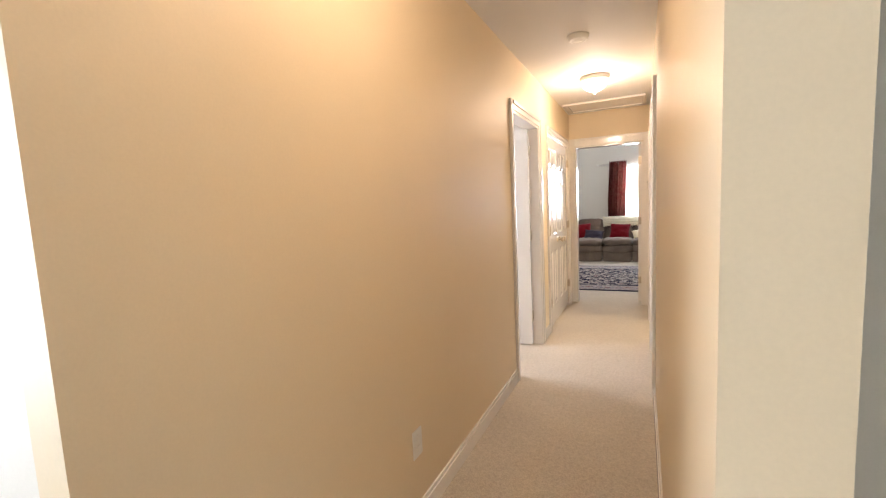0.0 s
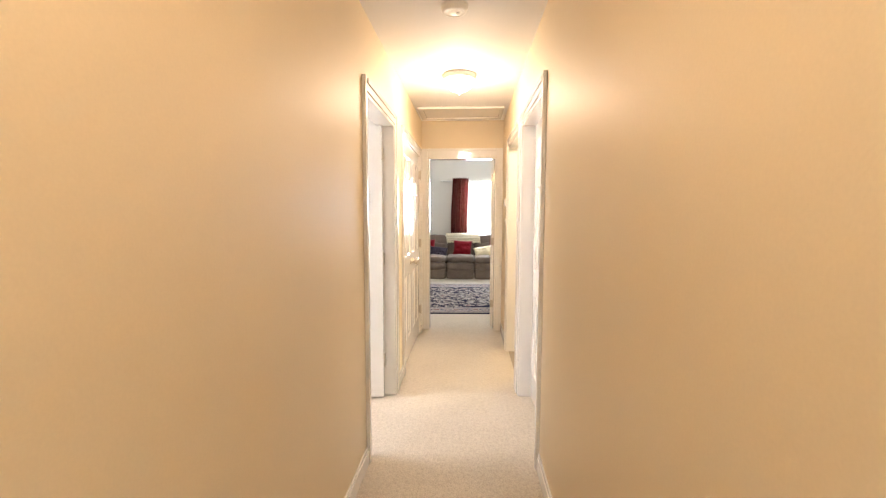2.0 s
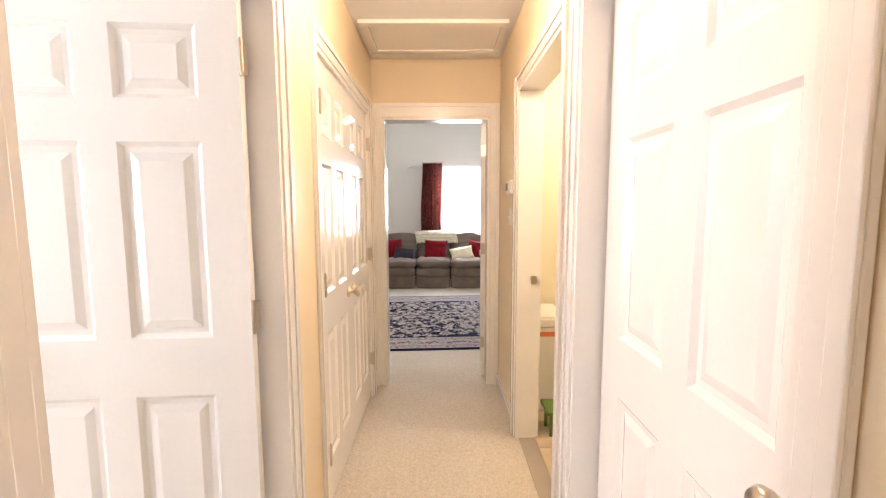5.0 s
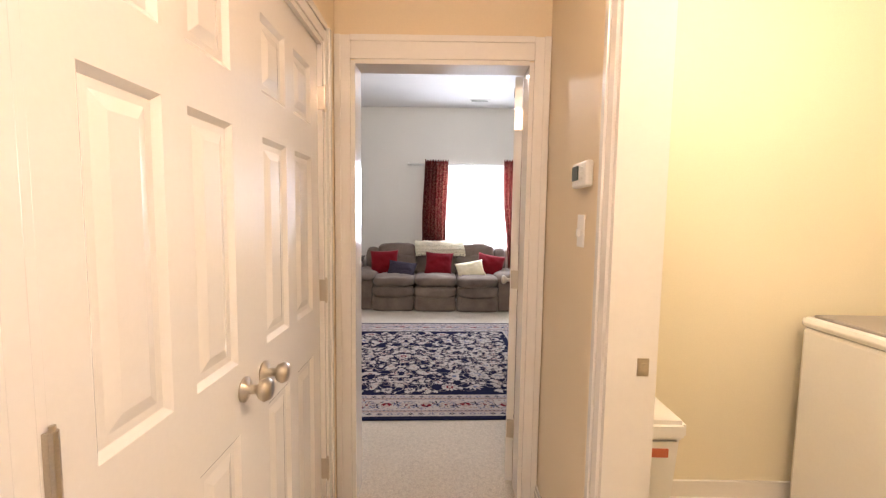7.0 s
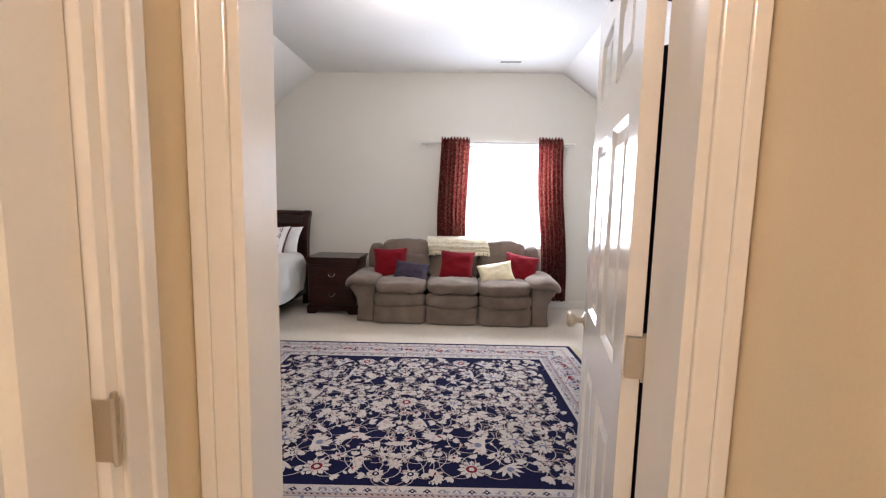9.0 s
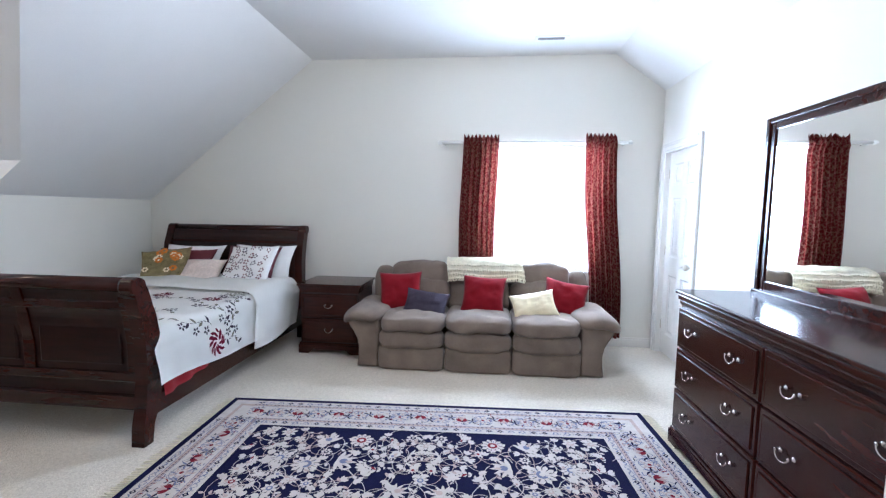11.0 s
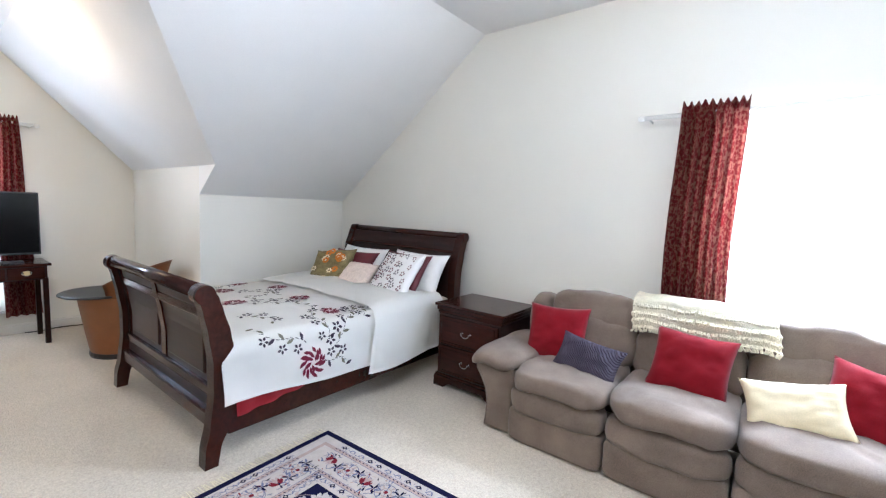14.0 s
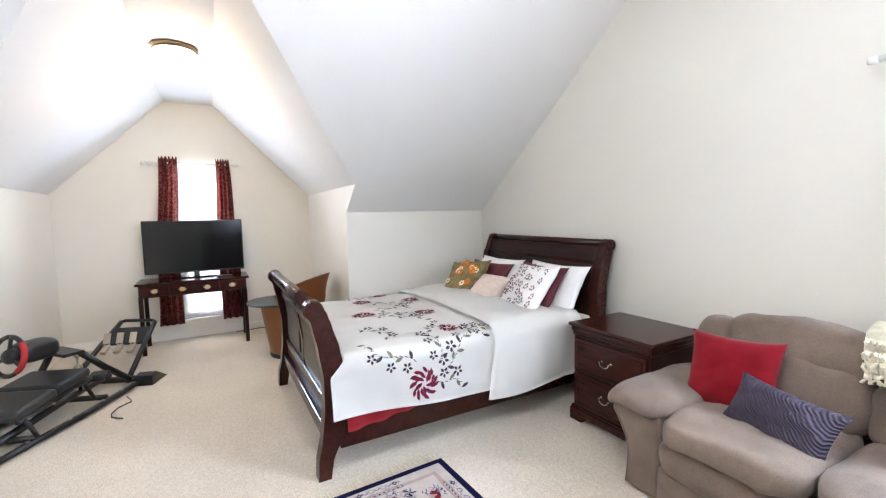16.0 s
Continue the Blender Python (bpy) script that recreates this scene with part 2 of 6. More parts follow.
M_DOMECOOL = glow("lit_frosted_glass_white", (1.0, 0.95, 0.86), 6.0)
M_GLASS = glass_mat()
M_DAMASK = damask_mat()
M_MIRROR = mat("mirror_silver", (0.92, 0.93, 0.93), 0.0, 1.0, vary=0.0, bump=0)


# ---- mesh helpers ----
def box(bm, x0, x1, y0, y1, z0, z1, bevel=0.0):
    vs = [bm.verts.new(p) for p in ((x0, y0, z0), (x1, y0, z0), (x1, y1, z0), (x0, y1, z0), (x0, y0, z1), (x1, y0, z1), (x1, y1, z1), (x0, y1, z1))]
    fs = [bm.faces.new([vs[i] for i in f]) for f in ((0, 3, 2, 1), (4, 5, 6, 7), (0, 1, 5, 4), (1, 2, 6, 5), (2, 3, 7, 6), (3, 0, 4, 7))]
    if bevel:
        bmesh.ops.bevel(bm, geom=list({e for f in fs for e in f.edges}), offset=bevel, segments=2, affect="EDGES", profile=0.5)
    return bm


def boxes(*rows, bevel=0.0):
    bm = bmesh.new()
    for r in rows:
        box(bm, *r, bevel=bevel)
    return bm


def prism(points, direction, bm=None):
    """A flat polygon pushed along a direction."""
    bm = bm or bmesh.new()
    d = Vector(direction)
    a = [bm.verts.new(p) for p in points]
    b = [bm.verts.new(Vector(p) + d) for p in points]
    n = len(a)
    bm.faces.new(a), bm.faces.new(b[::-1])
    for i in range(n):
        bm.faces.new((a[i], b[i], b[(i + 1) % n], a[(i + 1) % n]))
    bmesh.ops.recalc_face_normals(bm, faces=bm.faces)
    return bm


def grid(bm, f, nu, nv, closed_u=False):
    vs = [[bm.verts.new(f(i / nu, j / nv)) for j in range(nv + 1)] for i in range(nu if closed_u else nu + 1)]
    m = len(vs)
    for i in range(nu):
        for j in range(nv):
            bm.faces.new((vs[i][j], vs[(i + 1) % m][j], vs[(i + 1) % m][j + 1], vs[i][j + 1]))
    return bm


def lathe(bm, rows, seg=20, centre=(0, 0, 0), axis="z"):
    """Rows of (radius, height) turned round an axis."""
    c = Vector(centre)

    def at(u, v):
        k = v * (len(rows) - 1)
        r, h = rows[min(int(round(k)), len(rows) - 1)]
        a = 2 * math.pi * u
        p = (r * math.cos(a), r * math.sin(a), h)
        return c + Vector(p if axis == "z" else (p[2], p[0], p[1]) if axis == "x" else (p[1], p[2], p[0]))
    grid(bm, at, seg, len(rows) - 1, True)
    bmesh.ops.remove_doubles(bm, verts=bm.verts, dist=1e-6)
    bmesh.ops.recalc_face_normals(bm, faces=bm.faces)
    return bm


def tube(bm, pts, r, seg=8):
    pts = [Vector(p) for p in pts]
    rings = []
    for i, p in enumerate(pts):
        d = (pts[min(i + 1, len(pts) - 1)] - pts[max(i - 1, 0)]).normalized()
        s = d.orthogonal().normalized() if not rings else (prev - d * prev.dot(d)).normalized()
        prev = s
        t = d.cross(s)
        rings.append([bm.verts.new(p + r * (s * math.cos(2 * math.pi * k / seg) + t * math.sin(2 * math.pi * k / seg))) for k in range(seg)])
    for a, b in zip(rings, rings[1:]):
        for k in range(seg):
            bm.faces.new((a[k], a[(k + 1) % seg], b[(k + 1) % seg], b[k]))
    bm.faces.new(rings[0][::-1]), bm.faces.new(rings[-1])
    return bm


def puff(bm, c, s, e=3.5, wrinkle=0.008, seed=0.0, bulge=0.0, nu=40, nv=20):
    """A soft stuffed block: centre, half sizes, squareness."""
    c = Vector(c)

    def pw(v, k):
        return math.copysign(abs(v) ** k, v)

    def at(u, v):
        a, b = 2 * math.pi * u, math.pi * (v - 0.5)
        k = 2 / e
        p = Vector((s[0] * pw(math.cos(b), k) * pw(math.cos(a), k), s[1] * pw(math.cos(b), k) * pw(math.sin(a), k), s[2] * pw(math.sin(b), k)))
        q = p * 7 + Vector((seed * 3.1, seed * 1.7, seed))
        w = noise.noise(q) + 0.6 * noise.noise(q * 2.3)
        n = Vector((p.x / s[0] ** 2, p.y / s[1] ** 2, p.z / s[2] ** 2)).normalized()
        p = p + n * wrinkle * w
        p.z += bulge * (1 - (p.x / s[0]) ** 2)
        return c + p
    grid(bm, at, nu, nv, True)
    bmesh.ops.remove_doubles(bm, verts=bm.verts, dist=1e-5)
    bmesh.ops.recalc_face_normals(bm, faces=bm.faces)
    return bm


def pillow(bm, w, h, t, seed=0.0, n=22, wrinkle=0.012):
    """A cushion lying in its own xy plane."""
    for side in (1, -1):
        def at(u, v, side=side):
            a, b = 2 * u - 1, 2 * v - 1
            th = max(0.0, (1 - abs(a) ** 2.6) * (1 - abs(b) ** 2.6)) ** 0.55
            pinch = 1 - 0.10 * (1 - b * b) * abs(a) ** 3
            pinch2 = 1 - 0.10 * (1 - a * a) * abs(b) ** 3
            q = Vector((a * 2.2 + seed, b * 2.2, side + seed * 2))
            z = side * t / 2 * th + wrinkle * (noise.noise(q) + 0.5 * noise.noise(q * 2.7)) * (0.25 + th)
            return Vector((a * w / 2 * pinch, b * h / 2 * pinch2, z))
        grid(bm, at, n, n)
    bmesh.ops.remove_doubles(bm, verts=bm.verts, dist=0.012 * 0.2)
    bmesh.ops.recalc_face_normals(bm, faces=bm.faces)
    return bm


def mesh_of(name, bm, material, smooth=False):
    me = bpy.data.meshes.new(name)
    for f in bm.faces:
        f.smooth = smooth
    bm.to_mesh(me)
    bm.free()
    for k in material if isinstance(material, (list, tuple)) else (material,):
        me.materials.append(k)
    return me


def thing(name, label, category, group="", kind="", place=None, at=(0, 0, 0)):
    ob = new(name)
    ob.empty_display_size = 0.1
    ob.matrix_world = place if place is not None else pose(*at)
    return tagged(ob, label, category, group, kind)


def part(name, bm, material, parent, label="", smooth=False, place=None):
    ob = new(name, mesh_of(name, bm, material, smooth))
    ob.parent = parent
    if place is not None:
        ob.matrix_basis = place
    return tagged(ob, label)


def solid(name, bm, material, label, category, kind="", smooth=False, place=None, group=""):
    ob = new(name, mesh_of(name, bm, material, smooth))
    if place is not None:
        ob.matrix_world = place
    return tagged(ob, label, category, group, kind)


# ---- structure ----
L, R, H = 0.055, 1.0, 2.45          # hall walls and ceiling
Y1, Y2, YB = 6.74, 6.85, 11.60         # end wall of the hall, front and back of the bedroom
KX, KZ, CX, CZ, RX = -3.40, 1.49, -1.43, 3.02, 2.25
DX, DY0, DY1, DZ, DC = -5.22, 7.27, 9.965, 1.748, 2.84
DH = 2.03
W = "structure"

floor_bm = boxes((-2.4, 3.2, -1.6, Y2 - 0.06, -0.12, 0.0), (DX - 0.15, RX + 0.15, Y2 - 0.06, YB + 0.15, -0.12, 0.0))
solid("floor", floor_bm, M_CARPET, "beige looped wall-to-wall carpet", "floor", W)

# hall left wall, with the side room's doorway and the closet doorway
AY0, AY1, CY0, CY1 = 4.06, 4.90, 5.32, 6.54
solid("wall_hall_west", boxes((L - 0.11, L, 1.29, AY0, 0, H), (L - 0.11, L, AY0, AY1, DH, H), (L - 0.11, L, AY1, CY0, 0, H), (L - 0.11, L, CY0, CY1, DH, H), (L - 0.11, L, CY1, Y1, 0, H)),
      M_HALL, "warm beige painted hallway wall with doorways", "wall", W)
TE = 0.125                              # east wall thickness
BY0, BY1, LY0, LY1 = 4.06, 4.93, 5.12, 5.97
solid("wall_hall_east", boxes((R, R + TE, 1.53, BY0, 0, H), (R, R + TE, BY0, BY1, DH, H), (R, R + TE, BY1, LY0, 0, H), (R, R + TE, LY0, LY1, DH, H), (R, R + TE, LY1, Y1, 0, H)),
      M_HALL, "warm beige painted hallway wall with doorways", "wall", W)
EX0, EX1 = 0.132, 0.922
solid("wall_hall_end", boxes((L - 0.11, EX0, Y1, Y1 + 0.06, 0, H), (EX0, EX1, Y1, Y1 + 0.06, DH, H), (EX1, R + TE, Y1, Y1 + 0.06, 0, H)),
      M_HALL, "warm beige painted wall around the bedroom doorway", "wall", W)
solid("ceiling_hall", boxes((-2.4, 3.2, -1.6, Y1 + 0.06, H, H + 0.1)), M_CEIL, "flat white painted hallway ceiling", "ceiling", W)
# landing, side room and closets around the hall
solid("wall_landing_south", boxes((-2.0, 3.2, -1.6, -1.5, 0, H)), M_ROOM, "off-white painted landing wall", "wall", W)
solid("wall_landing_west", boxes((-1.8, -1.7, -1.5, -0.5, 0, H), (-1.8, -1.7, 0.9, 1.29, 0, H), (-1.8, -1.7, -0.5, 0.9, 0, 0.5), (-1.8, -1.7, -0.5, 0.9, 2.15, H)), M_ROOM, "off-white painted landing wall with a window opening", "wall", W)
solid("wall_landing_north_west", boxes((-1.8, L - 0.11, 1.29, 1.375, 0, H)), M_ROOM, "off-white painted landing wall", "wall", W)
solid("wall_landing_east", boxes((2.6, 2.7, -1.5, 1.50, 0, H)), M_ROOM, "off-white painted landing wall", "wall", W)
solid("wall_landing_north_east", boxes((R + TE, 2.7, 2.2, 2.3, 0, H)), M_ROOM, "off-white painted landing wall", "wall", W)
solid("wall_side_room", boxes((-2.2, L - 0.11, 2.6, 2.7, 0, H), (-2.2, L - 0.11, 5.08, 5.18, 0, H), (-2.3, -2.2, 2.6, 3.5, 0, H), (-2.3, -2.2, 4.9, 5.18, 0, H), (-2.3, -2.2, 3.5, 4.9, 0, 0.8), (-2.3, -2.2, 3.5, 4.9, 2.15, H)), M_ROOM, "pale painted side room walls with a window opening", "wall", W)
solid("wall_closet", boxes((-0.75, -0.65, 5.18, Y1, 0, H)), M_ROOM, "white painted wall inside the hall closet", "wall", W)
# laundry
LN = 6.77
solid("wall_laundry", boxes((R + TE, 2.87, LN, LN + 0.08, 0, H), (2.87, 2.97, 4.9, LN + 0.08, 0, H), (R + TE, 2.87, 4.94, 5.04, 0, H)), mat("laundry_paint", (0.80, 0.73, 0.55), 0.45, vary=0.03, scale=1.5, fine=160, bump=0.12),
      "yellow-cream painted laundry walls", "wall", W)
solid("laundry_floor_base", boxes((R + 0.02, 2.87, 5.04, LN, 0.0, 0.006)), M_GROUT, "grey grout bed under the laundry tiles", "floor", W)
solid("baseboard_laundry", boxes((R + TE, 2.87, LN - 0.014, LN, 0.01, 0.11), (R + TE, 2.87, LN - 0.026, LN, 0.01, 0.03), bevel=0.003), M_TRIM, "white painted laundry baseboard", "baseboard", W)

# bedroom walls
WX0, WX1, WZ0, WZ1 = 0.45, 1.62, 0.80, 2.15
solid("wall_back", boxes((DX, WX0, YB, YB + 0.15, 0, 3.2), (WX1, RX + 0.15, YB, YB + 0.15, 0, 3.2), (WX0, WX1, YB, YB + 0.15, 0, WZ0), (WX0, WX1, YB, YB + 0.15, WZ1, 3.2)), M_ROOM, "off-white painted bedroom wall with a window", "wall", W)
solid("wall_front", boxes((DX, EX0, Y1 + 0.06, Y2, 0, 3.2), (EX1, RX + 0.15, Y1 + 0.06, Y2, 0, 3.2), (EX0, EX1, Y1 + 0.06, Y2, DH, 3.2)), M_ROOM, "off-white painted bedroom wall beside the doorway", "wall", W)
GY0, GY1 = 10.84, 11.50
solid("wall_right", boxes((RX, RX + 0.12, Y2, GY0, 0, 3.2), (RX, RX + 0.12, GY1, YB, 0, 3.2), (RX, RX + 0.12, GY0, GY1, DH, 3.2), (RX + 0.5, RX + 0.55, 10.5, 11.6, 0, 2.4)), M_ROOM, "off-white painted bedroom side wall with a closet door", "wall", W)
solid("wall_knee", boxes((KX - 0.12, KX, DY1, YB, 0, KZ), (KX - 0.12, KX, Y2, DY0, 0, KZ)), M_ROOM, "low off-white knee wall under the roof slope", "wall", W)
for nm, y, dy in (("wall_cheek_north", DY1, 0.1), ("wall_cheek_south", DY0, -0.1)):
    solid(nm, prism([(DX, y, 0), (KX - 0.12, y, 0), (KX - 0.12, y, KZ), (KX, y, KZ), (KX, y, DZ), (DX, y, DZ)], (0, dy, 0)), M_ROOM, "off-white painted dormer side wall", "wall", W)
VY0, VY1 = 8.42, 8.90
VZ0, VZ1 = 0.24, 2.12
solid("wall_dormer", boxes((DX - 0.15, DX, DY0 - 0.1, VY0, 0, 3.0), (DX - 0.15, DX, VY1, DY1 + 0.1, 0, 3.0), (DX - 0.15, DX, VY0, VY1, 0, VZ0), (DX - 0.15, DX, VY0, VY1, VZ1, 3.0)), M_ROOM, "off-white painted dormer gable wall with a window", "wall", W)


def slope_z(x):
    return KZ + (x - KX) * (CZ - KZ) / (CX - KX)


TX = KX + (DZ - KZ) / ((CZ - KZ) / (CX - KX))
UX = KX + (DC - KZ) / ((CZ - KZ) / (CX - KX))
FY1, FY0 = DY1 - (DC - DZ) / 1.0, DY0 + (DC - DZ) / 1.0
MID = (DY0 + DY1) / 2
right_piece = [(KX, DY1), (KX, YB), (CX, YB), (CX, MID), (UX, MID), (UX, FY1), (TX, DY1)]
left_piece = [(KX, DY0), (KX, Y2), (CX, Y2), (CX, MID), (UX, MID), (UX, FY0), (TX, DY0)]
bm = prism([(x, y, slope_z(x)) for x, y in right_piece], (0, 0, 0.30))
prism([(x, y, slope_z(x)) for x, y in left_piece], (0, 0, 0.30), bm)
solid("ceiling_slope", bm, M_CEIL, "sloped white painted attic ceiling", "ceiling", W)
bm = prism([(CX, Y2, CZ), (1.75, Y2, CZ), (1.75, YB, CZ), (CX, YB, CZ)], (0, 0, 0.14))
prism([(1.75, Y2, CZ), (RX, Y2, 2.655), (RX, YB, 2.655), (1.75, YB, CZ)], (0, 0, 0.14), bm)
solid("ceiling_flat", bm, M_CEIL, "flat white painted bedroom ceiling with a sloped edge", "ceiling", W)
bm = prism([(DX, DY1, DZ), (TX, DY1, DZ), (UX, FY1, DC), (DX, FY1, DC)], (0, 0.0, 0.12))
prism([(DX, DY0, DZ), (TX, DY0, DZ), (UX, FY0, DC), (DX, FY0, DC)], (0, 0, 0.12), bm)
prism([(DX, FY0, DC), (UX, FY0, DC), (UX, FY1, DC), (DX, FY1, DC)], (0, 0, 0.12), bm)
solid("ceiling_dormer", bm, M_CEIL, "white painted gabled dormer ceiling", "ceiling", W)
# unseen flat sheets added over the ceilings to block sky light from the rooms
solid("sky_light_cover", boxes((-5.6, 3.0, 6.6, 11.9, 3.40, 3.46), (-5.6, -5.5, 6.6, 11.9, 2.9, 3.4), (-5.6, 3.0, 11.8, 11.9, 3.1, 3.4), (-5.6, KX - 0.2, DY1 + 0.1, 11.9, 2.2, 2.26), (-5.6, KX - 0.2, 6.6, DY0 - 0.1, 2.2, 2.26)), M_GROUT, "unseen cover that keeps sky light out of the attic rooms", "roof", W)

# baseboards
BT, BH = 0.014, 0.10


def base_x(x, y0, y1, side):
    a, b = sorted((x, x + side * BT))
    c, d = sorted((x, x + side * BT * 0.6))
    return [(a, b, y0, y1, 0, BH - 0.02), (c, d, y0, y1, BH - 0.02, BH)]


def base_y(y, x0, x1, side):
    a, b = sorted((y, y + side * BT))
    c, d = sorted((y, y + side * BT * 0.6))
    return [(x0, x1, a, b, 0, BH - 0.02), (x0, x1, c, d, BH - 0.02, BH)]


rows = base_x(L, 1.29, 3.98, 1) + base_x(L, AY1 + 0.08, 5.24, 1) + base_x(R, 1.53, 3.98, -1) + base_x(R, 6.05, Y1, -1) + base_x(KX, DY1, YB, 1) + base_x(RX, Y2, GY0 - 0.08, -1)
rows += base_y(YB, KX, RX, -1) + base_y(DY1, DX, KX, -1) + base_y(DY0, DX, KX, 1) + base_x(DX, DY0, DY1, 1) + base_y(Y2, DX + 1.6, 0.06, 1) + base_y(Y2, 1.0, RX, 1)
solid("baseboard", boxes(*rows, bevel=0.002), M_TRIM, "white painted baseboard along the walls", "baseboard", W)


# ---- doors and casings ----
def casing(name, axis, w, a0, a1, side, depth, top=DH, both=True, cw=0.072, head=0):
    """White casing and jamb round an opening in a wall. axis: the wall's normal."""
    ob = thing(name, "glossy white painted door casing and jamb", "door frame", kind=W)
    hd = head or cw

    def b(a, c, z0, z1, d0, d1):
        lo, hi = sorted((w + side * d0, w + side * d1))
        return (lo, hi, a, c, z0, z1) if axis == "x" else (a, c, lo, hi, z0, z1)
    for face in ((1, -1) if both else (1,)):
        o = 0.0 if face == 1 else -depth
        for nm, p in (("side_casing", (a0 - cw, a0 - 0.006, 0.0, top + hd)), ("side_casing", (a1 + 0.006, a1 + cw, 0.0, top + hd)), ("head_casing", (a0 - 0.006, a1 + 0.006, top + 0.006, top + hd))):
            bm = bmesh.new()
            box(bm, *b(*p, o, o + face * 0.014), bevel=0.003)
            q = list(p)
            if nm == "side_casing" and p[0] < a0 - 0.05:
                q[1] = p[0] + 0.028
            elif nm == "side_casing":
                q[0] = p[1] - 0.028
            else:
                q[2] = p[3] - 0.028
            box(bm, *b(*q, o + face * 0.0135, o + face * 0.022), bevel=0.003)
            part(nm, bm, M_TRIM, ob)
    bm = boxes(b(a0 - 0.006, a0 + 0.014, 0, top, 0.006, -depth - 0.006), b(a1 - 0.014, a1 + 0.006, 0, top, 0.006, -depth - 0.006), b(a0 + 0.014, a1 - 0.014, top - 0.014, top + 0.006, 0.006, -depth - 0.006), bevel=0.001)
    part("jamb", bm, M_TRIM, ob)
    return ob


def panel_door(name, w, h, place, label, cols=2, knob=None, hinges=(), thick=0.036, lever=False, group=""):
    """A moulded six-panel door; x along its width from the hinge side, y through it, z up."""
    ob = thing(name, label, "door", group, W, place)
    st, gap = 0.105 * w / 0.72 if cols == 2 else 0.1, 0.09 * w / 0.72
    cw = (w - 2 * st - gap * (cols - 1)) / cols
    zr = [(0.20, 0.80), (0.98, 1.56), (1.68, h - 0.115)]
    bm = bmesh.new()
    xs = [(st + k * (cw + gap), st + k * (cw + gap) + cw) for k in range(cols)]
    box(bm, 0, st, 0, thick, 0, h), box(bm, w - st, w, 0, thick, 0, h)
    for k in range(cols - 1):
        for z0, z1 in zr:
            box(bm, xs[k][1], xs[k + 1][0], 0, thick, z0, z1)
    zz = [0] + [v for p in zr for v in p] + [h]
    for k in range(0, len(zz), 2):
        box(bm, st, w - st, 0, thick, zz[k], zz[k + 1])
    part("slab", bm, M_DOOR, ob)
    for x0, x1 in xs:
        for z0, z1 in zr:
            bm = bmesh.new()
            for y, s in ((0.0, 1), (thick, -1)):
                rim = [(x0, z0), (x1, z0), (x1, z1), (x0, z1)]
                loops = []
                for ins, dep in ((0, 0.0), (0.014, 0.011), (0.03, 0.011), (0.055, 0.003)):
                    loops.append([bm.verts.new((x + (ins if x == x0 else -ins), y + s * dep, z + (ins if z == z0 else -ins))) for x, z in rim])
                for a, b in zip(loops, loops[1:]):
                    for i in range(4):
                        bm.faces.new((a[i], a[(i + 1) % 4], b[(i + 1) % 4], b[i]))
                bm.faces.new(loops[-1])
            bmesh.ops.recalc_face_normals(bm, faces=bm.faces)
            part("panel", bm, M_DOOR, ob)
    if knob:
        for s in (1, -1):
            y = thick if s == 1 else 0
            bm = bmesh.new()
            rows = [(0.0, 0.0), (0.032, 0.0), (0.032, 0.006), (0.012, 0.012), (0.012, 0.034), (0.024, 0.042), (0.030, 0.055), (0.024, 0.068), (0.0, 0.071)]
            lathe(bm, [(r, s * k) for r, k in rows], 18, (knob[0], y, knob[1]), "y")
            if lever:
                tube(bm, [(knob[0], y + s * 0.05, knob[1]), (knob[0] - 0.06, y + s * 0.055, knob[1]), (knob[0] - 0.11, y + s * 0.05, knob[1] - 0.008)], 0.009)
            part("door_knob", bm, M_NICKEL, ob, "satin nickel knob", True)
    for z, y in hinges:
        bm = bmesh.new()
        tube(bm, [(-0.006, y, z - 0.045), (-0.006, y, z + 0.045)], 0.0065)
        tube(bm, [(-0.006, y, z - 0.052), (-0.006, y, z + 0.052)], 0.004)
        s = 1 if y > 0 else -1
        box(bm, -0.004, 0.0, *sorted((y - s * 0.036, y)), z - 0.044, z + 0.044)
        box(bm, -0.013, -0.009, *sorted((y - s * 0.036, y)), z - 0.044, z + 0.044)
        part("hinge", bm, M_NICKEL, ob, "satin nickel hinge")
    return ob


casing("door_frame_1", "x", L, AY0, AY1, 1, 0.11)
casing("door_frame_2", "x", L, CY0, CY1, 1, 0.11, both=False)
casing("door_frame_3", "x", R, BY0, BY1, -1, TE, both=False)
casing("door_frame_4", "x", R, LY0, LY1, -1, TE)
casing("door_frame_5", "y", Y1, EX0, EX1, -1, 0.12, cw=0.075, head=0.105)
casing("door_frame_6", "x", RX, GY0, GY1, -1, 0.10, both=False)
HZ = (0.28, 1.04, 1.80)
# side-room door, swung open into the room
panel_door("door_1", 0.80, 2.0, pose(L - 0.075, AY1 - 0.045, 0.012, 0, 0, 184), "white six-panel door standing open into a bright room", knob=(0.74, 0.93), hinges=[(z, 0.036) for z in HZ])
# double closet doors, shut
panel_door("door_2", 0.597, 2.005, pose(L - 0.048, CY0 + 0.017, 0.012, 0, 0, 90) @ Matrix.Diagonal((1, -1, 1, 1)), "white six-panel closet door, shut", knob=(0.535, 0.905), hinges=[(z, 0.062) for z in HZ], group="hall closet doors")
panel_door("door_3", 0.597, 2.005, pose(L - 0.048, CY1 - 0.017, 0.012, 0, 0, -90), "white six-panel closet door, shut", knob=(0.535, 0.905), hinges=[(z, 0.062) for z in HZ], group="hall closet doors")
panel_door("door_4", 0.826, 2.005, pose(R + 0.122, BY0 + 0.016, 0.012, 0, 0, 90), "white six-panel door, shut in its frame", knob=(0.065, 0.93))
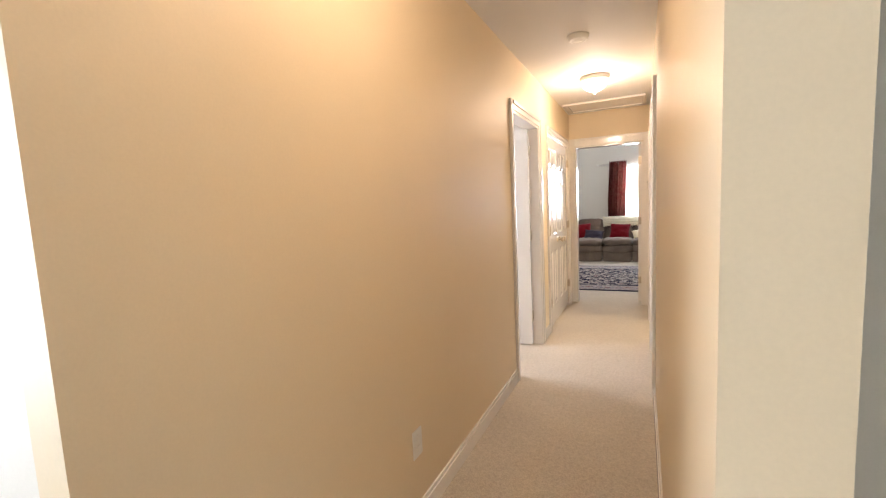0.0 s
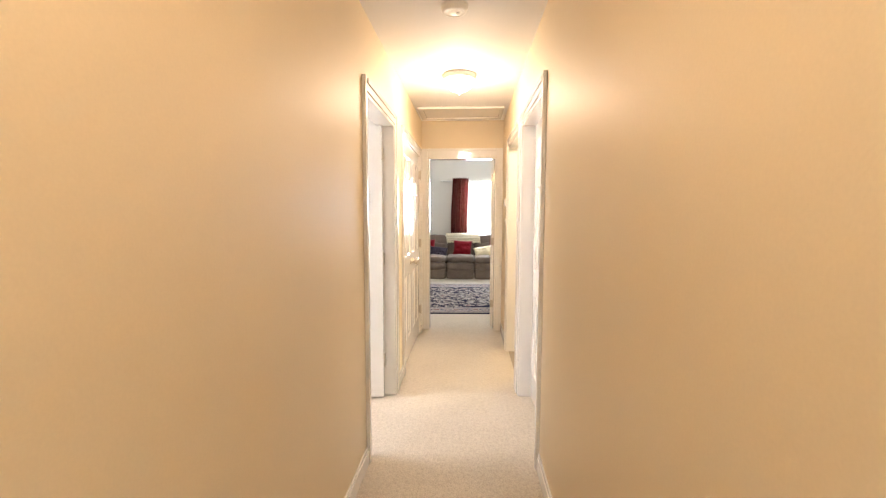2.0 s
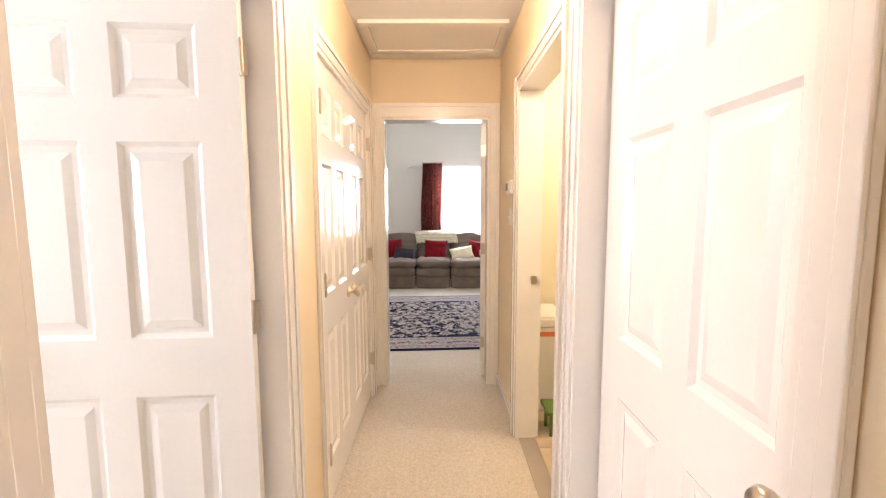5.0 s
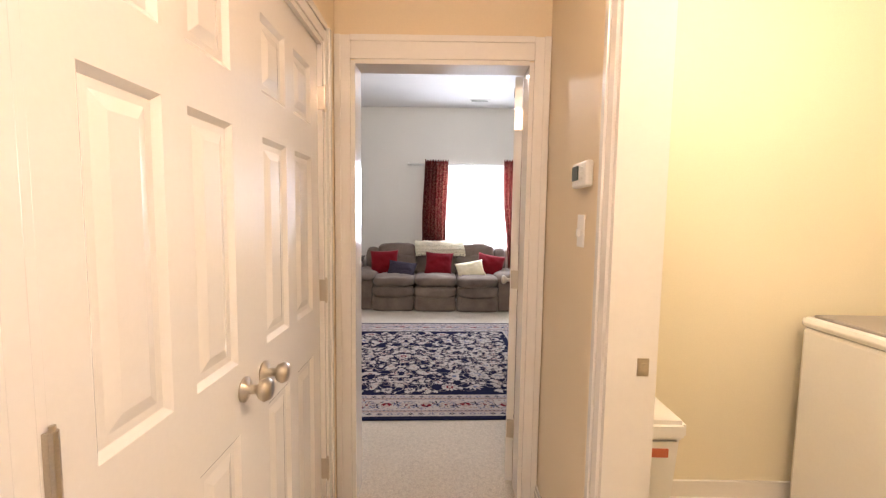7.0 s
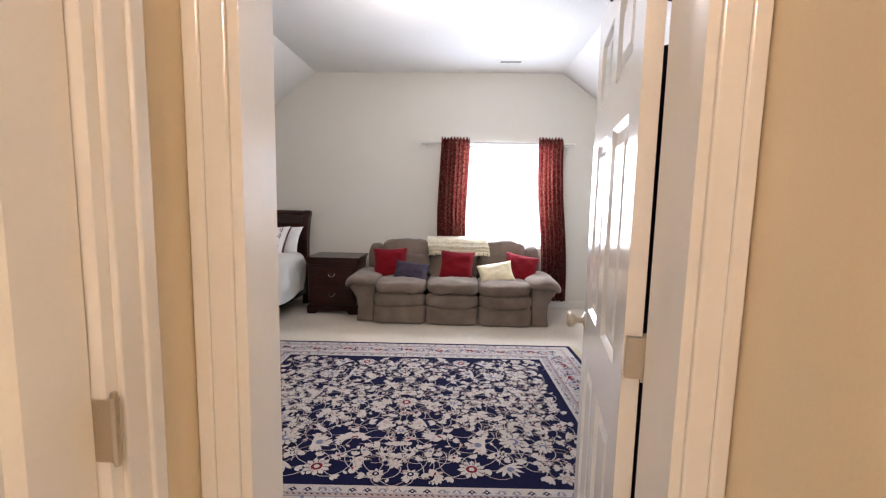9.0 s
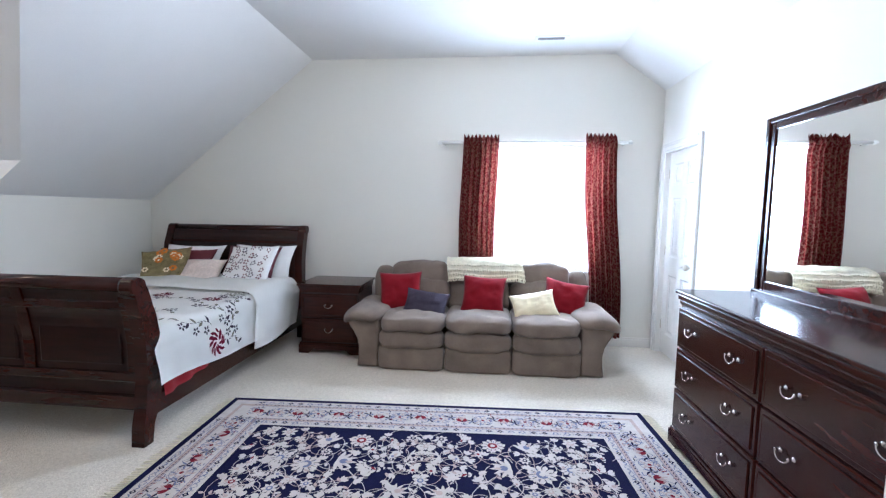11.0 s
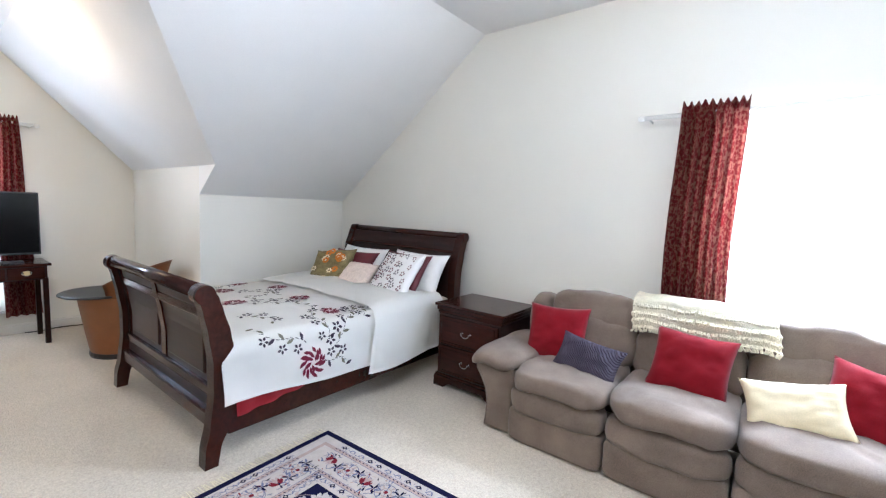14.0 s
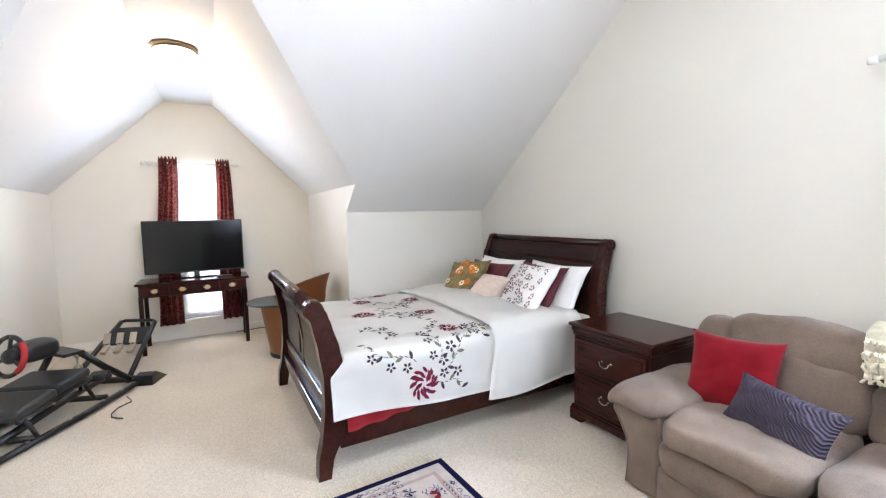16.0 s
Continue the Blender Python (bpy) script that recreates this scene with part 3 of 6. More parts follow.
bedroom_door = panel_door("door_5", 0.75, 2.005, pose(EX1 - 0.014, Y2 + 0.034, 0.012, 0, 0, 79.7), "white six-panel bedroom door standing wide open", knob=(0.685, 0.93), hinges=[(z, -0.004) for z in HZ])
panel_door("door_6", 0.63, 2.005, pose(RX + 0.045, GY1 - 0.015, 0.012, 0, 0, -90), "white panelled closet door, shut, with a lever handle", knob=(0.565, 0.93), lever=True, hinges=[(z, -0.004) for z in HZ])


# ---- windows and curtains ----
def window(name, axis, w, a0, a1, z0, z1, side, label):
    """side: +1 when the outside lies towards +axis."""
    ob = thing(name, label, "window", kind=W)

    def b(p0, p1, q0, q1, d0, d1):
        lo, hi = sorted((w + side * d0, w + side * d1))
        return (p0, p1, lo, hi, q0, q1) if axis == "y" else (lo, hi, p0, p1, q0, q1)
    zm = (z0 + z1) / 2
    part("window_frame", boxes(b(a0, a0 + 0.035, z0, z1, 0.05, 0.13), b(a1 - 0.035, a1, z0, z1, 0.05, 0.13), b(a0 + 0.035, a1 - 0.035, z0, z0 + 0.035, 0.05, 0.13), b(a0 + 0.035, a1 - 0.035, z1 - 0.035, z1, 0.05, 0.13), bevel=0.003), M_TRIM, ob)
    for q0, q1, d in ((z0 + 0.035, zm + 0.02, 0.07), (zm - 0.02, z1 - 0.035, 0.10)):
        s = part("sash", boxes(b(a0 + 0.035, a0 + 0.07, q0, q1, d, d + 0.03), b(a1 - 0.07, a1 - 0.035, q0, q1, d, d + 0.03), b(a0 + 0.07, a1 - 0.07, q0, q0 + 0.035, d, d + 0.03), b(a0 + 0.07, a1 - 0.07, q1 - 0.035, q1, d, d + 0.03), bevel=0.003), M_TRIM, ob)
        p = part("pane", boxes(b(a0 + 0.07, a1 - 0.07, q0 + 0.035, q1 - 0.035, d + 0.012, d + 0.016)), M_GLASS, ob)
        p.visible_shadow = False
    part("window_sill", boxes(b(a0 - 0.04, a1 + 0.04, z0 - 0.02, z0, -0.03, 0.06), bevel=0.004), M_TRIM, ob)
    return ob


window("window_1", "y", YB, WX0, WX1, WZ0, WZ1, 1, "white double-hung window full of bright daylight")
window("window_2", "x", DX, VY0, VY1, VZ0, VZ1, -1, "narrow white double-hung window full of bright daylight")
window("window_3", "x", -1.70, -0.5, 0.9, 0.5, 2.15, -1, "white window lighting the landing")
window("window_4", "x", -2.20, 3.5, 4.9, 0.8, 2.15, -1, "white window lighting the side room")
solid("backdrop_back", boxes((WX0 - 1.2, WX1 + 1.2, YB + 0.9, YB + 0.92, -0.5, 3.6)), M_SKY, "overexposed bright sky outside", "backdrop", W)
solid("backdrop_dormer", boxes((DX - 0.92, DX - 0.9, 7.4, 9.9, -0.5, 3.2)), M_SKY, "overexposed bright sky outside", "backdrop", W)
solid("backdrop_west", boxes((-3.3, -3.28, -1.6, 6.0, -0.5, 3.4)), M_SKY, "overexposed bright sky outside", "backdrop", W)


def curtain(name, axis, w, a0, a1, z0, z1, seed, group, slant=0.0, flare=0.0):
    """A gathered panel with a ruffle above its rod pocket; it spreads a little towards the hem."""
    bm = bmesh.new()
    rnd = random.Random(seed)
    ph = [rnd.uniform(0, 6.28) for _ in range(4)]
    mid, half = (a0 + a1) / 2, (a1 - a0) / 2
    folds = max(4, round((a1 - a0) / 0.055))

    def at(u, v):
        z = z0 + (z1 - z0) * v
        top = max(0.0, (v - 0.9) / 0.1)
        spread = 1 + 0.02 * math.sin(3 * v + ph[3]) - 0.02 * top
        a = mid + slant * (1 - v) + (2 * u - 1) * (half + flare * (1 - v)) * spread + 0.012 * math.sin(7 * v + ph[0])
        amp = 0.030 * (1 - 0.45 * v) + 0.004 * math.sin(9 * v + ph[1])
        d = amp * math.sin(2 * math.pi * folds * u + 0.9 * math.sin(2.2 * v + ph[2])) + 0.010 * math.sin(2 * math.pi * folds * 0.43 * u + ph[1] + 2 * v)
        if v > 0.965:
            d *= 0.75
            z += 0.018 * math.sin(2 * math.pi * folds * 1.3 * u + ph[0])
        pinch = 1 - 0.65 * math.exp(-((v - 0.968) / 0.008) ** 2)
        d = d * pinch + 0.036 + 0.022 * math.exp(-((v - 0.962) / 0.025) ** 2)
        return (a, w - d, z) if axis == "y" else (w + d, a, z)
    grid(bm, at, folds * 8, 60)
    bmesh.ops.solidify(bm, geom=bm.faces[:], thickness=0.0015)
    return solid(name, bm, M_DAMASK, "dark red damask curtain panel with a gold floral weave", "curtain", smooth=True, group=group)


curtain("curtain", "y", 11.52, 0.215, 0.590, 0.12, 2.19, 1, "bedroom curtains", -0.02)
curtain("curtain", "y", 11.52, 1.450, 1.765, 0.12, 2.20, 2, "bedroom curtains", 0.125)
curtain("curtain", "x", DX + 0.06, 8.270, 8.455, 0.20, 2.18, 3, "dormer curtains", -0.07, 0.035)
curtain("curtain", "x", DX + 0.06, 8.850, 9.000, 0.20, 2.17, 4, "dormer curtains", 0.045, 0.06)


def rod(name, axis, w, a0, a1, z, wall):
    ob = thing(name, "white metal curtain rod on wall brackets", "curtain rod")
    P = (lambda a, d, h: (a, w + d, h)) if axis == "y" else (lambda a, d, h: (w + d, a, h))
    bm = tube(bmesh.new(), [P(a0, 0, z), P(a1, 0, z)], 0.016, 12)
    part("pole", bm, M_PLASTIC, ob, "", True)
    for a in (a0, a1):
        part("finial", lathe(bmesh.new(), [(0, -0.022), (0.016, -0.02), (0.019, -0.006), (0.019, 0.006), (0.016, 0.02), (0, 0.022)], 14, P(a, 0, z), "x" if axis == "y" else "y"), M_PLASTIC, ob, "", True)
    for a in (a0 + 0.05, (a0 + a1) / 2, a1 - 0.05):
        bm = tube(bmesh.new(), [P(a, 0, z - 0.012), P(a, (wall - w) * 0.6, z - 0.014), P(a, wall - w, z - 0.014)], 0.006)
        part("bracket", bm, M_PLASTIC, ob)


rod("curtain_rod", "y", 11.50, -0.02, 1.90, 2.125, YB)
rod("curtain_rod", "x", DX + 0.09, 8.13, 9.14, 2.11, DX)


# ---- blinds ----
M_BLIND = bpy.data.materials.new("white_blind")
M_BLIND.use_nodes = True
bn = M_BLIND.node_tree.nodes
bt, bx = bn.new("ShaderNodeBsdfTranslucent"), bn.new("ShaderNodeMixShader")
bt.inputs[0].default_value, bx.inputs[0].default_value = (0.9, 0.9, 0.9, 1), 0.6
bn["Principled BSDF"].inputs["Base Color"].default_value = (0.85, 0.85, 0.84, 1)
M_BLIND.node_tree.links.new(bn["Principled BSDF"].outputs[0], bx.inputs[1])
M_BLIND.node_tree.links.new(bt.outputs[0], bx.inputs[2])
M_BLIND.node_tree.links.new(bx.outputs[0], bn["Material Output"].inputs[0])


def blind(name, axis, w, a0, a1, z0, z1):
    ob = thing(name, "white slatted window blind glowing with daylight", "blind")
    n = int((z1 - z0) / 0.036)
    ln = a1 - a0
    me = mesh_of("slat", boxes((-ln / 2, ln / 2, -0.02, 0.02, -0.001, 0.001)), M_BLIND)
    for i in range(n):
        o = new("slat", me)
        o.parent = ob
        z = z0 + 0.02 + 0.036 * i
        o.matrix_basis = (pose((a0 + a1) / 2, w, z) if axis == "y" else pose(w, (a0 + a1) / 2, z, 0, 0, 90)) @ pose(0, 0, 0, 62)
    e = (a0, a1, w - 0.02, w + 0.02, z1 - 0.03, z1) if axis == "y" else (w - 0.02, w + 0.02, a0, a1, z1 - 0.03, z1)
    part("head_rail", boxes(e, bevel=0.003), M_PLASTIC, ob)


blind("window_blind", "y", YB + 0.032, WX0 + 0.01, WX1 - 0.01, WZ0, WZ1 - 0.005)
blind("window_blind", "x", DX - 0.032, VY0 + 0.01, VY1 - 0.01, VZ0, VZ1 - 0.005)


# ---- hall fixtures ----
def dome_light(name, x, y, z, label, dome, r=0.15, ring=None):
    ob = thing(name, label, "ceiling light", at=(x, y, z))
    part("base_ring", lathe(bmesh.new(), [(0, 0), (r, 0), (r * 1.02, -0.012), (r * 0.98, -0.035), (r * 0.9, -0.04), (0, -0.04)], 32), ring or M_PLASTIC, ob, "", True)
    d = part("glass_dome", lathe(bmesh.new(), [(r * 0.92, -0.04), (r * 0.90, -0.06), (r * 0.76, -0.09), (r * 0.5, -0.115), (r * 0.2, -0.128), (0, -0.13)], 32), dome, ob, "lit frosted glass dome", True)
    d.visible_shadow = False
    part("finial", lathe(bmesh.new(), [(0, -0.128), (0.008, -0.13), (0.012, -0.14), (0.006, -0.15), (0, -0.152)], 12), ring or M_PLASTIC, ob, "", True)
    return ob


dome_light("ceiling_light", 0.53, 5.13, H, "white flush-mount ceiling light, switched on", M_DOME, 0.125)
dome_light("ceiling_light", 0.53, 2.0, H, "white flush-mount ceiling light, switched on", M_DOME, 0.125)
dome_light("ceiling_light", 1.75, 5.75, H, "white flush-mount laundry ceiling light, switched on", M_DOME, 0.14)
dome_light("ceiling_light", 0.14, 9.2, CZ, "bronze-ringed frosted dome ceiling light, switched on", M_DOMECOOL, 0.16, mat("bronze_ring", (0.16, 0.12, 0.08), 0.35, 0.8, bump=0))
dome_light("ceiling_light", -3.33, 8.60, DC, "bronze-ringed frosted dome light in the dormer, switched on", M_DOME, 0.16, bpy.data.materials["bronze_ring"])

ob = thing("smoke_detector", "round white plastic smoke detector on the ceiling", "smoke detector", at=(0.53, 4.05, H))
part("body", lathe(bmesh.new(), [(0, 0), (0.07, 0), (0.07, -0.012), (0.062, -0.03), (0.05, -0.034), (0.048, -0.030), (0.03, -0.036), (0, -0.037)], 28), M_PLASTIC, ob, "", True)
part("button", lathe(bmesh.new(), [(0.012, -0.03), (0.012, -0.041), (0, -0.042)], 14, (0.02, 0, 0)), M_PLASTIC, ob)

ob = thing("attic_hatch", "white attic access panel with a raised trim frame", "attic hatch", kind=W)
part("panel", boxes((0.14, 0.92, 6.15, 6.53, H - 0.012, H), bevel=0.002), M_TRIM, ob)
for r in ((0.085, 0.955, 6.09, 6.15, H - 0.022, H), (0.085, 0.955, 6.53, 6.59, H - 0.022, H), (0.085, 0.14, 6.15, 6.53, H - 0.022, H), (0.92, 0.955, 6.15, 6.53, H - 0.022, H)):
    part("trim", boxes(r, bevel=0.003), M_TRIM, ob)

ob = thing("thermostat", "white wall thermostat with a grey display", "thermostat")
part("case", boxes((R - 0.026, R, 6.137, 6.277, 1.458, 1.540), bevel=0.008), M_PLASTIC, ob)
part("display", boxes((R - 0.029, R - 0.024, 6.207, 6.267, 1.482, 1.528), bevel=0.001), M_LCD, ob, "grey LCD display")
for z in (1.52, 1.503, 1.486):
    part("button", boxes((R - 0.030, R - 0.024, 6.167, 6.179, z - 0.003, z + 0.003), bevel=0.001), M_PLASTIC, ob)
ob = thing("light_switch", "white wall plate with one toggle switch", "light switch")
part("plate", boxes((R - 0.006, R, 6.198, 6.262, 1.265, 1.372), bevel=0.002), M_PLASTIC, ob)
part("toggle", boxes((R - 0.018, R - 0.004, 6.225, 6.236, 1.30, 1.325), bevel=0.002), M_PLASTIC, ob)
ob = thing("wall_outlet", "cream wall plate near the floor", "outlet")
part("plate", boxes((L, L + 0.006, 2.40, 2.475, 0.30, 0.42), bevel=0.002), M_PLASTIC, ob)
for z in (0.335, 0.385):
    part("socket", boxes((L + 0.005, L + 0.009, 2.422, 2.453, z - 0.014, z + 0.014), bevel=0.003), M_PLASTIC, ob)
solid("strike_plate", boxes((R + 0.076, R + 0.108, LY1 - 0.017, LY1 - 0.0135, 0.935, 0.985), (R + 0.085, R + 0.100, LY1 - 0.019, LY1 - 0.0165, 0.948, 0.972), bevel=0.001), M_NICKEL, "satin nickel strike plate in the jamb", "strike plate")

# ---- laundry ----
ob = thing("washing_machine", "white top-loading washer with a grey lid", "washer", at=(2.16, 6.02, 0.03))
part("body", boxes((0, 0.66, 0, 0.68, 0.02, 0.86), bevel=0.02), M_ENAMEL, ob)
part("top_rim", boxes((-0.008, 0.668, -0.008, 0.688, 0.855, 0.905), bevel=0.022), M_ENAMEL, ob)
part("lid", boxes((0.02, 0.52, 0.03, 0.65, 0.900, 0.918), bevel=0.008), M_GREYLID, ob, "grey glossy lid")
part("console", prism([(0.55, 0, 0.90), (0.66, 0, 0.90), (0.66, 0, 1.04), (0.61, 0, 1.04)], (0, 0.68, 0)), M_ENAMEL, ob)
for x in (0.06, 0.6):
    for y in (0.06, 0.6):
        part("foot", lathe(bmesh.new(), [(0, -0.02), (0.025, -0.02), (0.025, 0.03), (0, 0.03)], 12, (x, y, 0)), M_BLACK, ob)
ob = thing("laundry_hamper", "tall white plastic hamper with a salmon label", "hamper", at=(1.25, 6.42, 0.01))


def tapered(bm, w0, d0, w1, d1, z0, z1):
    lo = [(-w0, -d0, z0), (w0, -d0, z0), (w0, d0, z0), (-w0, d0, z0)]
    hi = [(-w1, -d1, z1), (w1, -d1, z1), (w1, d1, z1), (-w1, d1, z1)]
    a, b = [bm.verts.new(p) for p in lo], [bm.verts.new(p) for p in hi]
    bm.faces.new(a[::-1]), bm.faces.new(b)
    for i in range(4):
        bm.faces.new((a[i], a[(i + 1) % 4], b[(i + 1) % 4], b[i]))
    bmesh.ops.bevel(bm, geom=bm.edges[:], offset=0.015, segments=2, affect="EDGES")
    return bm


part("body", tapered(bmesh.new(), 0.10, 0.15, 0.125, 0.19, 0.0, 0.60), M_PLASTIC, ob)
part("rim", tapered(bmesh.new(), 0.14, 0.20, 0.14, 0.20, 0.59, 0.66), M_PLASTIC, ob)
part("label", boxes((-0.06, 0.08, -0.192, -0.182, 0.53, 0.56)), M_SALMON, ob, "salmon label strip")
ob = thing("step_stool", "small green folding plastic stool", "stool", at=(1.30, 6.0, 0.01))
for x in (-0.10, 0.08):
    for y in (-0.05, 0.07):
        part("leg", boxes((x, x + 0.02, y, y + 0.02, 0, 0.14), bevel=0.003), M_GREENPL, ob)
part("top", boxes((-0.12, 0.12, -0.07, 0.11, 0.14, 0.165), bevel=0.006), M_GREENPL, ob)
part("rail", boxes((-0.08, 0.08, -0.05, -0.03, 0.05, 0.07), bevel=0.003), M_GREENPL, ob)

# ---- rug ----
RUGW, RUGD = 2.94, 2.45
rug = thing("area_rug", "navy oriental rug with cream floral vines and a cream border", "rug", place=pose(0.178, 8.735, 0, 0, 0, 2.6))
rw, rd = RUGW / 2, RUGD / 2
part("ground", boxes((-rw, rw, -rd, rd, 0.0, 0.010), bevel=0.003), M_NAVY, rug)


def frame_strip(bm, ins0, ins1, z):
    a, b = (rw - ins0, rd - ins0), (rw - ins1, rd - ins1)
    for p in ((-a[0], a[0], b[1], a[1]), (-a[0], a[0], -a[1], -b[1]), (-a[0], -b[0], -b[1], b[1]), (b[0], a[0], -b[1], b[1])):
        box(bm, *p, z - 0.001, z)
    return bm


part("border", frame_strip(bmesh.new(), 0.040, 0.372, 0.0112), M_RUGCREAM, rug, "cream floral border band")
for ins in (0.098, 0.292):
    part("guard_stripe", frame_strip(bmesh.new(), ins, ins + 0.024, 0.0116), M_RUGROSE, rug, "thin dusty rose stripe")
PAT = {k: bmesh.new() for k in "crbnp"}
Z = {"c": 0.0118, "n": 0.0124, "r": 0.0126, "b": 0.0122, "p": 0.0121}


def poly(k, pts, lift=0.0):
    bm = PAT[k]
    bm.faces.new([bm.verts.new((x, y, Z[k] + lift)) for x, y in pts])


def disc(k, x, y, r, n=8, lift=0.0):
    poly(k, [(x + r * math.cos(6.2832 * i / n), y + r * math.sin(6.2832 * i / n)) for i in range(n)], lift)


def leaf(k, x, y, a, ln, wd, bend=0.0, lift=0.0):
    up, dn = [], []
    for i in range(7):
        t = i / 6
        w = wd * math.sin(math.pi * t) ** 0.8
        b = a + bend * t
        cx, cy = x + ln * t * math.cos(a + bend * t / 2), y + ln * t * math.sin(a + bend * t / 2)
        up.append((cx - w * math.sin(b), cy + w * math.cos(b)))
        dn.append((cx + w * math.sin(b), cy - w * math.cos(b)))
    poly(k, up[::-1] + dn[1:-1], lift)


def vine(k, pts, w):
    for (x0, y0), (x1, y1) in zip(pts, pts[1:]):
        d = math.hypot(x1 - x0, y1 - y0) or 1
        nx, ny = -(y1 - y0) / d * w, (x1 - x0) / d * w
        poly(k, [(x0 + nx, y0 + ny), (x0 - nx, y0 - ny), (x1 - nx, y1 - ny), (x1 + nx, y1 + ny)], -0.0003)


def flower(x, y, r, a, outer="c", mid="r", petals=8):
    for i in range(petals):
        leaf(outer, x, y, a + 6.2832 * i / petals, r, r * 0.25, 0, 0.00005 * i)
    disc(mid, x, y, r * 0.42, 8)
    disc("c", x, y, r * 0.2, 8, 0.0012)


def frond(k, x, y, a, r, turn):
    """A curled, toothed leaf."""
    n = 9
    for i in range(n):
        t = i / (n - 1)
        b = a + turn * 2.3 * t
        px, py = x + r * (1.1 * math.sin(2.3 * t) * math.cos(a) - turn * (1 - math.cos(2.3 * t)) * 0.8 * math.sin(a)), y + r * (1.1 * math.sin(2.3 * t) * math.sin(a) + turn * (1 - math.cos(2.3 * t)) * 0.8 * math.cos(a))
        wd = r * (0.20 + 0.34 * math.sin(math.pi * t))
        leaf(k, px, py, b - turn * 1.0, wd * 1.5, wd * 0.34, 0.3 * turn, 0.00004 * i)
        leaf(k, px, py, b + turn * 0.5, wd * 0.7, wd * 0.22, 0, 0.00004 * i + 0.00002)


fw, fd = rw - 0.385, rd - 0.385
rnd = random.Random(7)
spots = []
for tries in range(5000):
    x, y = rnd.uniform(0.0, fw - 0.06), rnd.uniform(0.0, fd - 0.06)
    r = rnd.choice((0.084, 0.074, 0.062, 0.052, 0.044, 0.036))
    if x < r * 0.9:
        x = 0.0
    if y < r * 0.9:
        y = 0.0
    if x + r > fw or y + r > fd:
        continue
    if all(math.hypot(x - p[0], y - p[1]) > (r + p[2]) * 1.16 for p in spots) and not (0 < x < r * 1.2) and not (0 < y < r * 1.2):
        spots.append((x, y, r, rnd.uniform(0, 3), rnd.choice("rppbn"), rnd.random()))
    if len(spots) > 100:
        break
for sx in (1, -1):
    for sy in (1, -1):
        for x, y, r, a, mid, kind in spots:
            if (x == 0 and sx < 0) or (y == 0 and sy < 0):
                continue
            cx, cy = sx * x, sy * y
            hand = sx * sy
            turn = a * hand
            if kind < 0.38 or x == 0 or y == 0:
                flower(cx, cy, r, turn, "c", mid, 11 if r > 0.06 else 7)
                for i in range(11 if r > 0.06 else 7):
                    q = turn + 6.2832 * (i + 0.5) / (11 if r > 0.06 else 7)
                    leaf("n", cx + r * 0.42 * math.cos(q), cy + r * 0.42 * math.sin(q), q, r * 0.42, r * 0.03)
                if r > 0.055:
                    for i in range(9):
                        leaf("b", cx + r * 0.45 * math.cos(0.698 * i), cy + r * 0.45 * math.sin(0.698 * i), 0.698 * i, r * 0.3, r * 0.035)
            elif kind < 0.62:
                base = math.atan2(cy, cx) + turn
                for k in (-1.15, -0.75, -0.35, 0, 0.35, 0.75, 1.15):
                    leaf("c", cx - r * 0.5 * math.cos(base), cy - r * 0.5 * math.sin(base), base + k, r * (1.45 - 0.25 * abs(k)), r * 0.15, 0.4 * k, 0.0001 * abs(k))
                disc(mid, cx, cy, r * 0.28)
                leaf("p", cx + r * 0.1 * math.cos(base), cy + r * 0.1 * math.sin(base), base, r * 0.6, r * 0.10, 0, 0.0006)
            else:
                frond("c", cx - r * 0.6 * math.cos(turn), cy - r * 0.6 * math.sin(turn), turn, r * 0.95, hand)
                leaf("r" if kind > 0.85 else "p", cx, cy, turn + hand, r * 0.5, r * 0.09, 0.6 * hand, 0.0008)
            for k in range(3):
                b = turn + 2.1 * k * hand + 0.5
                arc = [(cx + (r * 0.9 + 0.13 * t) * math.cos(b + hand * 1.9 * t), cy + (r * 0.9 + 0.13 * t) * math.sin(b + hand * 1.9 * t)) for t in (0, 0.15, 0.3, 0.45, 0.6, 0.75, 0.9, 1.0)]
                if abs(arc[-1][0]) < fw - 0.04 and abs(arc[-1][1]) < fd - 0.04:
                    vine("p" if k == 1 else "c", arc, 0.0019)
                    for m in range(3):
                        leaf("c", *arc[-1], b + hand * (2.0 + 0.6 * m), 0.042, 0.011, 0.5, 0.0001 * m)
                    leaf("p" if k == 1 else "c", *arc[4], b + 0.8 * hand, 0.034, 0.009, -0.7)
# border: red palmettes and outlined rosettes between two stripes of small diamonds
bi = 0.204


def ring(k, x, y, r, w, n=14):
    vine(k, [(x + r * math.cos(6.2832 * i / n), y + r * math.sin(6.2832 * i / n)) for i in range(n + 1)], w)


